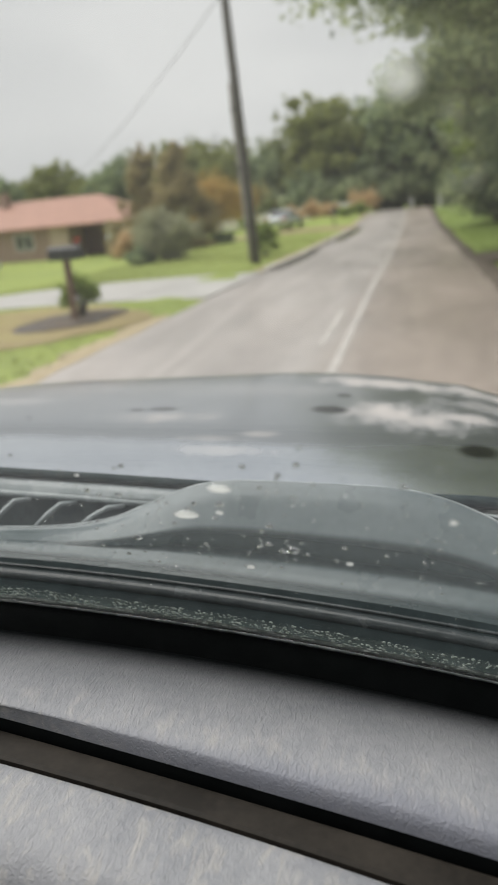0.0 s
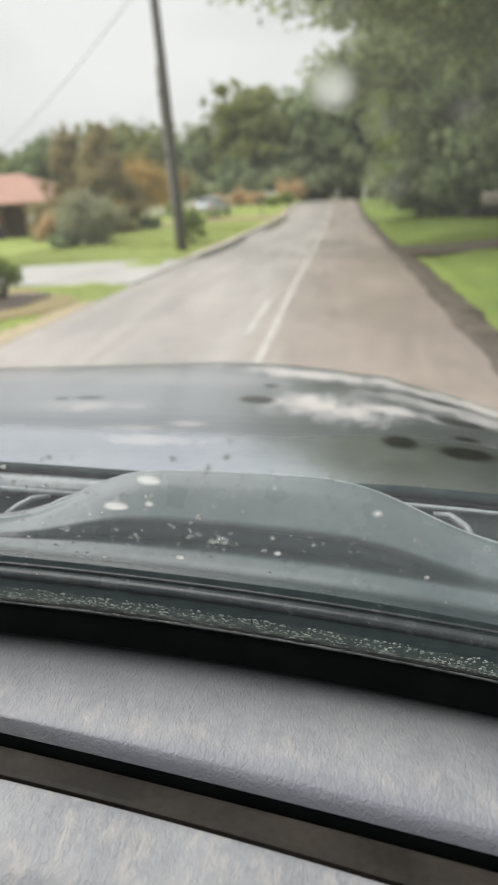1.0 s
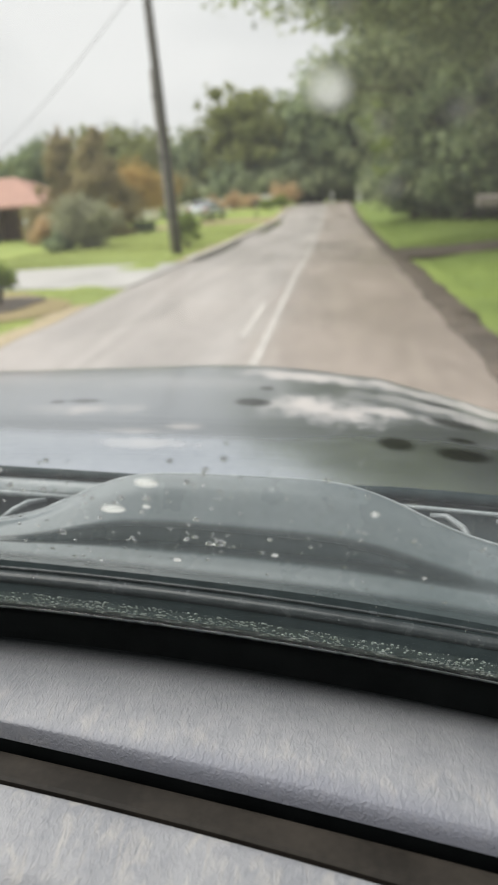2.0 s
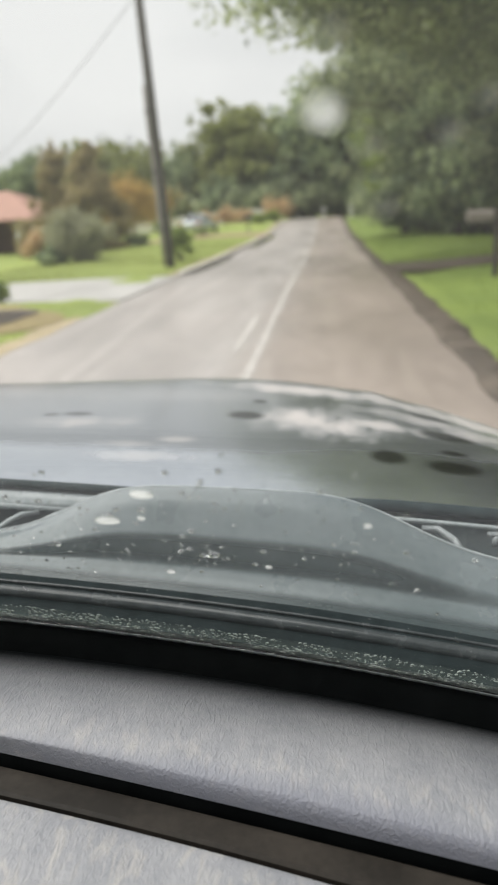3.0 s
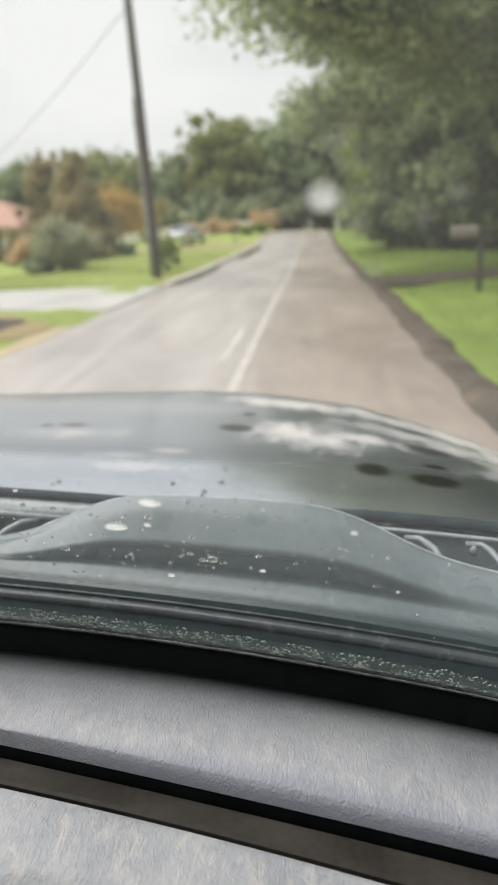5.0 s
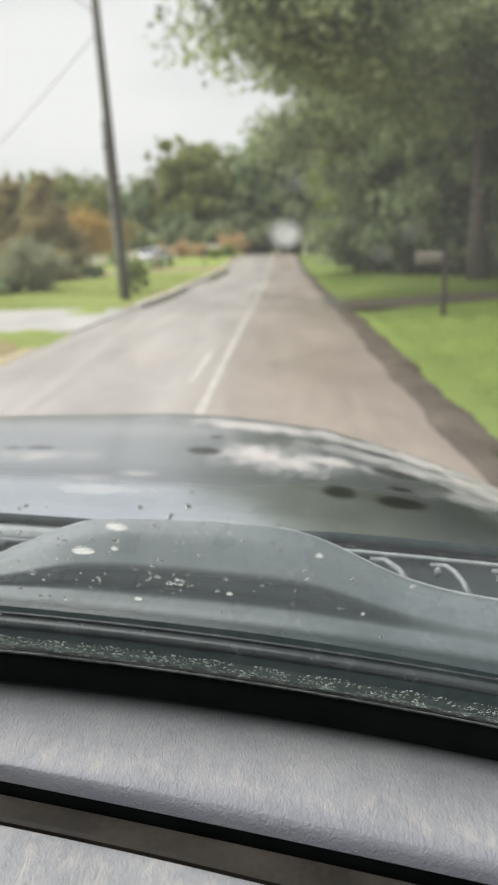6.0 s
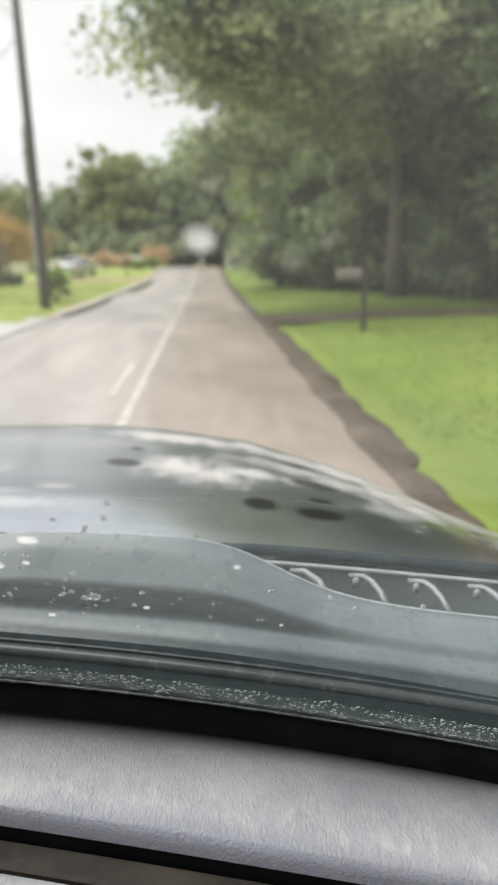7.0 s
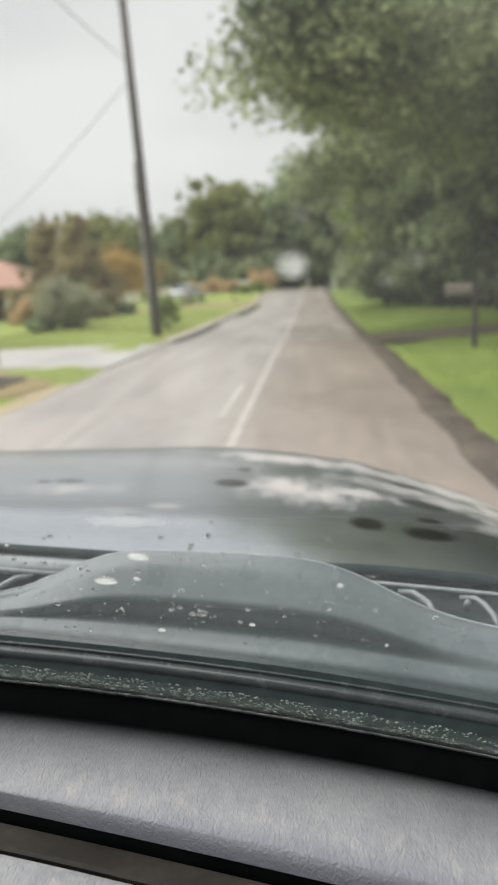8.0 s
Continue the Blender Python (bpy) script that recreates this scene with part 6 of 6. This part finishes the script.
# film of run-off along the pane's foot
def wet_film():
    m = bpy.data.materials.new("green_tinged_run_off")
    m.use_nodes = True
    n, l = m.node_tree.nodes, m.node_tree.links
    n.clear()
    out = n.new("ShaderNodeOutputMaterial")
    tr, tl = n.new("ShaderNodeBsdfTransparent"), n.new("ShaderNodeBsdfTranslucent")
    tl.inputs["Color"].default_value = (0.25, 0.30, 0.27, 1)
    co, ns, mr, mix = n.new("ShaderNodeTexCoord"), n.new("ShaderNodeTexNoise"), n.new("ShaderNodeMapRange"), n.new("ShaderNodeMixShader")
    ns.inputs["Scale"].default_value, ns.inputs["Detail"].default_value = 150.0, 4.0
    mr.inputs["From Min"].default_value, mr.inputs["From Max"].default_value = 0.38, 0.68
    mr.inputs["To Min"].default_value, mr.inputs["To Max"].default_value = 0.035, 0.11
    mp = n.new("ShaderNodeMapping")
    mp.inputs["Scale"].default_value = (1.6, 0.45, 0.45)
    l.new(co.outputs["Object"], mp.inputs["Vector"])
    l.new(mp.outputs["Vector"], ns.inputs["Vector"])
    l.new(ns.outputs["Fac"], mr.inputs["Value"])
    l.new(mr.outputs["Result"], mix.inputs[0])
    l.new(tr.outputs[0], mix.inputs[1])
    l.new(tl.outputs[0], mix.inputs[2])
    l.new(mix.outputs[0], out.inputs["Surface"])
    return m


def film_point(u, v):
    x = -1.12 + 1.62 * u
    return tuple(Vector(glass_point(x, (0.068 + wobble(x, 9.0, 0.008)) * v)) + Vector((0, 0.0005, 0.0005)))


mesh_object("run_off", *sheet(film_point, 160, 3, (0, 0.0004, 0.0004)), wet_film(), car, "greenish film of rain water")

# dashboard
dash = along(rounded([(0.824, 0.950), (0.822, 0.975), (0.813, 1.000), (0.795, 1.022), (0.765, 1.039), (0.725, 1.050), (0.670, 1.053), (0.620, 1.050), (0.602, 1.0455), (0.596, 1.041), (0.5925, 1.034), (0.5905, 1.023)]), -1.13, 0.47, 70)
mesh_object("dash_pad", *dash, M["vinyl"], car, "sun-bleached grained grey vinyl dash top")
# near-black sheet in place of the shade under the pad's lip
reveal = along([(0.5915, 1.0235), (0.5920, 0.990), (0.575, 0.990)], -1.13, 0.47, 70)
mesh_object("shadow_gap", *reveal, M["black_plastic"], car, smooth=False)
strip = along([(0.5855, 0.990), (0.5855, 1.0085), (0.582, 1.0115), (0.549, 1.0125), (0.545, 1.0095), (0.5445, 0.992), (0.534, 0.992)], -1.13, 0.47, 70)
mesh_object("vent_strip", *strip, M["vent_strip"], car, "dark brown defroster strip", smooth=False)
low = along(rounded([(0.540, 0.990), (0.5385, 1.006), (0.534, 1.015), (0.522, 1.019), (0.495, 1.020), (0.462, 1.016), (0.438, 1.006), (0.420, 0.985), (0.412, 0.94), (0.41, 0.62)]), -1.13, 0.47, 70)
mesh_object("dash_face", *low, M["vinyl"], car, "grained grey vinyl dash edge")
# near-black trench floor, its colour standing in for deep shade
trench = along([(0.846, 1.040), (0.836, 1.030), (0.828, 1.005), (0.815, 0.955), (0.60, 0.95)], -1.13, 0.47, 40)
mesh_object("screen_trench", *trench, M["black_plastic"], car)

# plain cabin shell behind and beside
bm = bmesh.new()
box(bm, -1.10, -2.1, 1.93, 0.44, -0.03, 1.95, 0.008)
part("headliner", bm, M["cloth"], car)
rv, rf = sheet(lambda u, v: (-1.19 + 1.72 * u, -2.22 + 2.22 * v, 1.975 + 0.035 * (1 - (2 * u - 1) ** 2) + 0.03 * (1 - (2 * v - 1) ** 2) - 0.05 * (2 * u - 1) ** 8), 30, 24, (0, 0, -0.015))
mesh_object("roof", rv, rf, M["hood_paint"], car, "wet painted car roof")
bm = bmesh.new()
box(bm, -1.16, -2.36, 0.45, 0.50, -2.32, 1.05)
part("rear_panel", bm, M["cloth"], car)
tv, tf = sheet(lambda u, v: (-1.12 + 1.58 * u, -2.36 + 0.20 * v, 1.02 + 0.92 * v), 10, 8, (0, 0.006, 0))
tailglass = mesh_object("rear_window", tv, tf, M["glass"], car, "clear rear window")
tailglass.visible_shadow = False
bm = bmesh.new()
box(bm, -1.16, -2.3, 0.42, 0.50, 0.85, 0.46)
part("cabin_floor", bm, M["black_plastic"], car)
for x0, x1 in ((-1.20, -1.16), (0.50, 0.54)):
    bm = bmesh.new()
    box(bm, x0, -2.3, 0.42, x1, 0.80, 1.01, 0.01)
    part("door_lining", bm, M["black_plastic"], car)
    for y0, y1 in ((-2.2, -2.0), (-0.15, -0.07), (-1.05, -0.95)):
        bm = bmesh.new()
        box(bm, x0, y0, 1.01, x1, y1, 1.94, 0.01)
        part("roof_pillar", bm, M["black_plastic"], car)
    bm = bmesh.new()
    box(bm, x0, -2.2, 1.90, x1, -0.03, 1.975, 0.012)
    part("roof_rail", bm, M["hood_paint"], car)
    pillar = [glass_point(-1.17 if x0 < -1 else 0.53, 1.24 * i / 6) for i in range(7)]
    mesh_object("windscreen_pillar", *tube([(p[0], p[1], p[2]) for p in pillar], [0.045] * 7, 10), M["hood_paint"], car)


# ---- rain on the windscreen and the bonnet ----
GLASS_OUT = Vector((0, math.sin(radians(46)), math.cos(radians(46))))


def drop_mesh(name, seed, tall, sides=14, rings=5, mat=None):
    """A flattened drop with an uneven outline, one unit in radius, flat side down."""
    verts, faces = [(0, 0, tall)], []
    for j in range(1, rings + 1):
        t = j / rings
        for k in range(sides):
            a = 2 * math.pi * k / sides
            r = t * (1 + 0.13 * noise.noise(Vector((math.cos(a), math.sin(a), seed))))
            verts.append((r * math.cos(a), r * 1.12 * math.sin(a), tall * math.sqrt(max(0.0, 1 - t ** 2.2))))
    for k in range(sides):
        faces.append((0, 1 + k, 1 + (k + 1) % sides))
    for j in range(rings - 1):
        for k in range(sides):
            a, b = 1 + j * sides + k, 1 + j * sides + (k + 1) % sides
            faces.append((a, a + sides, b + sides, b))
    faces.append(tuple(1 + (rings - 1) * sides + k for k in range(sides - 1, -1, -1)))
    me = bpy.data.meshes.new(name)
    me.from_pydata(verts, [], faces)
    me.polygons.foreach_set("use_smooth", [True] * len(me.polygons))
    me.materials.append(mat or M["water"])
    me.update()
    return me


M["water"].node_tree.nodes["Principled BSDF"].inputs["IOR"].default_value = 1.5
M["highlight_water"] = glass_material("white_lit_water", film=0.0)
_n, _l = M["highlight_water"].node_tree.nodes, M["highlight_water"].node_tree.links
_t, _x = _n.new("ShaderNodeBsdfTranslucent"), _n.new("ShaderNodeMixShader")
_t.inputs["Color"].default_value = (0.95, 0.95, 0.93, 1)
# white mixed into the lower half paints the sky caught in the drop
_c, _s, _r = _n.new("ShaderNodeTexCoord"), _n.new("ShaderNodeSeparateXYZ"), _n.new("ShaderNodeMapRange")
_r.interpolation_type = "SMOOTHSTEP"
_r.inputs["From Min"].default_value, _r.inputs["From Max"].default_value = -0.15, 0.50
_r.inputs["To Min"].default_value, _r.inputs["To Max"].default_value = 0.08, 0.72
_l.new(_c.outputs["Object"], _s.inputs[0])
_l.new(_s.outputs["Y"], _r.inputs["Value"])
_l.new(_r.outputs["Result"], _x.inputs[0])
_o = [q for q in _n if q.type == "OUTPUT_MATERIAL"][0]
_l.new(_o.inputs["Surface"].links[0].from_socket, _x.inputs[1])
_l.new(_t.outputs[0], _x.inputs[2])
_l.new(_x.outputs[0], _o.inputs["Surface"])
M["faint_water"] = M["highlight_water"].copy()
for _q in M["faint_water"].node_tree.nodes:
    if _q.type == "MAP_RANGE":
        _q.inputs["To Min"].default_value, _q.inputs["To Max"].default_value = 0.018, 0.032
drop_shapes = [drop_mesh("water_drop", 3.1 * i, 0.8) for i in range(4)]
flat_shapes = [drop_mesh("water_drop", 3.1 * i, 0.08, mat=M["faint_water"]) for i in range(4)]
# even white mixed in, as the bright sky gathered by a blurred drop
M["disc_water"] = M["highlight_water"].copy()
for _q in M["disc_water"].node_tree.nodes:
    if _q.type == "MAP_RANGE":
        _q.inputs["To Min"].default_value, _q.inputs["To Max"].default_value = 0.25, 0.32
disc_shapes = [drop_mesh("water_drop", 0.4, 0.4, mat=M["disc_water"])] * 4
highlight_shapes = [drop_mesh("water_drop", 3.1 * i, 0.5, mat=M["highlight_water"]) for i in range(4)]
glass_turn = Euler((radians(-46), 0, 0)).to_matrix().to_4x4()


def glass_drop(x, s, r, i):
    ob = new("water_drop", (disc_shapes if i == 0 else flat_shapes if i < 6 else highlight_shapes if i < 12 or i % 23 == 0 else drop_shapes)[i % 4])
    ob.matrix_basis = Matrix.Translation(Vector(glass_point(x, s)) + GLASS_OUT * 0.0006) @ glass_turn @ Matrix.Rotation(0.2 * math.sin(1.3 * i), 4, "Z") @ Matrix.Diagonal((r * (1.6 if 6 <= i <= 7 else 1.0), r * (1.1 if 6 <= i <= 7 else 1.0), r, 1))
    return tagged(ob, "clear rain drop clinging to the windscreen glass", "water drop", "drops on the windscreen")


BIG = ((0.0006, 0.817, 0.0068), (0.0235, 0.7744, 0.0048), (0.0436, 0.8063, 0.0042), (0.0559, 0.8194, 0.0045), (0.0169, 0.8028, 0.0036), (0.0039, 0.8449, 0.0045),
       (-0.1487, 0.4844, 0.0064), (-0.1951, 0.4214, 0.0072), (-0.1631, 0.2943, 0.0046), (-0.0588, 0.3429, 0.0036), (0.0278, 0.4635, 0.0034), (-0.1609, 0.4339, 0.0036),
       (-0.1092, 0.3558, 0.0058), (-0.1194, 0.3527, 0.0037), (-0.1208, 0.4130, 0.0032), (-0.1569, 0.4504, 0.0033), (-0.2706, 0.3424, 0.0044), (-0.1305, 0.3675, 0.0031))
for i, (x, s, r) in enumerate(BIG):
    glass_drop(x, s, r, i)
rng = np.random.default_rng(5)
i = 20
for cx, cs, spread, count in ((-0.078, 0.487, 0.018, 16), (-0.275, 0.272, 0.022, 11), (-0.13, 0.375, 0.018, 14), (0.02, 0.385, 0.05, 14), (-0.22, 0.40, 0.06, 18), (-0.20, 0.315, 0.02, 5), (0.06, 0.44, 0.04, 5), (-0.115, 0.33, 0.015, 5), (-0.30, 0.36, 0.03, 5), (-0.24, 0.45, 0.03, 6), (-0.15, 0.40, 0.09, 30), (-0.05, 0.46, 0.06, 14), (0.05, 0.36, 0.07, 14)):
    for _ in range(count):
        glass_drop(cx + spread * rng.normal(), cs + spread * rng.normal(), 0.0011 + 0.0016 * rng.random() ** 2, i)
        i += 1


def bead_object(name, spots, mat, label):
    """Many tiny beads of water joined into one mesh; spots are rows of place, radius."""
    sides = 6
    verts, faces = [], []
    t = Vector((1, 0, 0))
    b = GLASS_OUT.cross(t)
    for p, r in spots:
        k = len(verts)
        for q, h in ((1.0, 0.0), (0.72, 0.33)):
            for m in range(sides):
                a = 2 * math.pi * m / sides
                verts.append(tuple(p + (t * 0.8 * math.cos(a) + b * 1.35 * math.sin(a)) * r * q + GLASS_OUT * (r * h)))
        verts.append(tuple(p + GLASS_OUT * r * 0.5))
        for m in range(sides):
            m2 = (m + 1) % sides
            faces.append((k + m, k + m2, k + sides + m2, k + sides + m))
            faces.append((k + sides + m, k + sides + m2, k + 2 * sides))
        faces.append(tuple(k + m for m in range(sides - 1, -1, -1)))
    return tagged(mesh_object(name, verts, faces, mat), label, "water drops", kind="stuff")


M["bead"] = water_material("rain_beads")
_b = M["bead"].node_tree.nodes["Principled BSDF"]
_b.inputs["Base Color"].default_value = (0.74, 0.81, 0.76, 1)
_b.inputs["Transmission Weight"].default_value = 0.5
_b.inputs["Roughness"].default_value = 0.08
spots = []
for _ in range(2900):
    x = -0.62 + 1.05 * rng.random()
    s = 0.001 + 0.072 * rng.random() ** 1.2
    if noise.noise(Vector((x * 26, s * 70, 1.7))) < -0.22:
        continue
    spots.append((Vector(glass_point(x, s)) + GLASS_OUT * 0.0005, 0.0007 + 0.0030 * rng.random() ** 3))
bead_object("water_beads", spots, M["bead"], "dense beads of rain along the windscreen's lower edge")
spots = []
for _ in range(420):
    x = -0.75 + 1.2 * rng.random()
    s = 0.14 + 0.36 * rng.random()
    spots.append((Vector(glass_point(x, s)) + GLASS_OUT * 0.0005, 0.0006 + 0.0012 * rng.random() ** 2))
bead_object("fine_rain", spots, M["water"], "fine scattered specks of rain on the windscreen")


# ---- grass blades along the road ----
def grass_stuff(name, count, seed, xs, ys, keep, label, mat):
    g = np.random.default_rng(seed)
    x = xs[0] + (xs[1] - xs[0]) * g.random(count)
    y = ys[0] + (ys[1] - ys[0]) * g.random(count) ** 1.5
    m = np.array([keep(a, b) for a, b in zip(x, y)])
    x, y = x[m], y[m]
    z = np.array([ground_z(a, b) for a, b in zip(x, y)])
    n = len(x)
    h = 0.010 + 0.028 * g.random(n)
    a = g.random(n) * 6.283
    w = 0.012 + 0.010 * g.random(n)
    dx, dy = np.cos(a) * w, np.sin(a) * w
    lx, ly = g.normal(size=n) * 0.06, g.normal(size=n) * 0.06
    q = np.stack([np.stack([x - dx, y - dy, z - 0.02], 1), np.stack([x + dx, y + dy, z - 0.02], 1), np.stack([x + lx + dx * 0.3, y + ly + dy * 0.3, z + h], 1), np.stack([x + lx - dx * 0.3, y + ly - dy * 0.3, z + h], 1)], 1)
    return tagged(quads_object(name, q.reshape(-1, 3), mat), label, "grass", kind="stuff")


M["blade_olive"] = leaf_material("olive_grass_blade", (0.19, 0.225, 0.055), (0.30, 0.31, 0.088))
M["blade"] = leaf_material("grass_blade", (0.135, 0.205, 0.036), (0.28, 0.335, 0.075))


def off_drives(x, y):
    if x < 0:
        return not 14.4 < y < 21.4 and not 52.8 < y < 56.6
    return not 19.1 + 0.32 * max(0.0, x - 1.8) < y < 23.1 + 0.1 * max(0.0, x - 1.8) and not 0.5 + 0.28 * (x - 1.75) < y < 3.6 + 0.2 * (x - 1.75)


grass_stuff("grass", 55000, 3, (-14, -4.32), (-6, 48), off_drives, "short mown olive lawn grass beside the road", M["blade_olive"])
grass_stuff("grass", 55000, 4, (1.92, 9.0), (-6, 48), off_drives, "bright rough grass between road and wood", M["blade"])
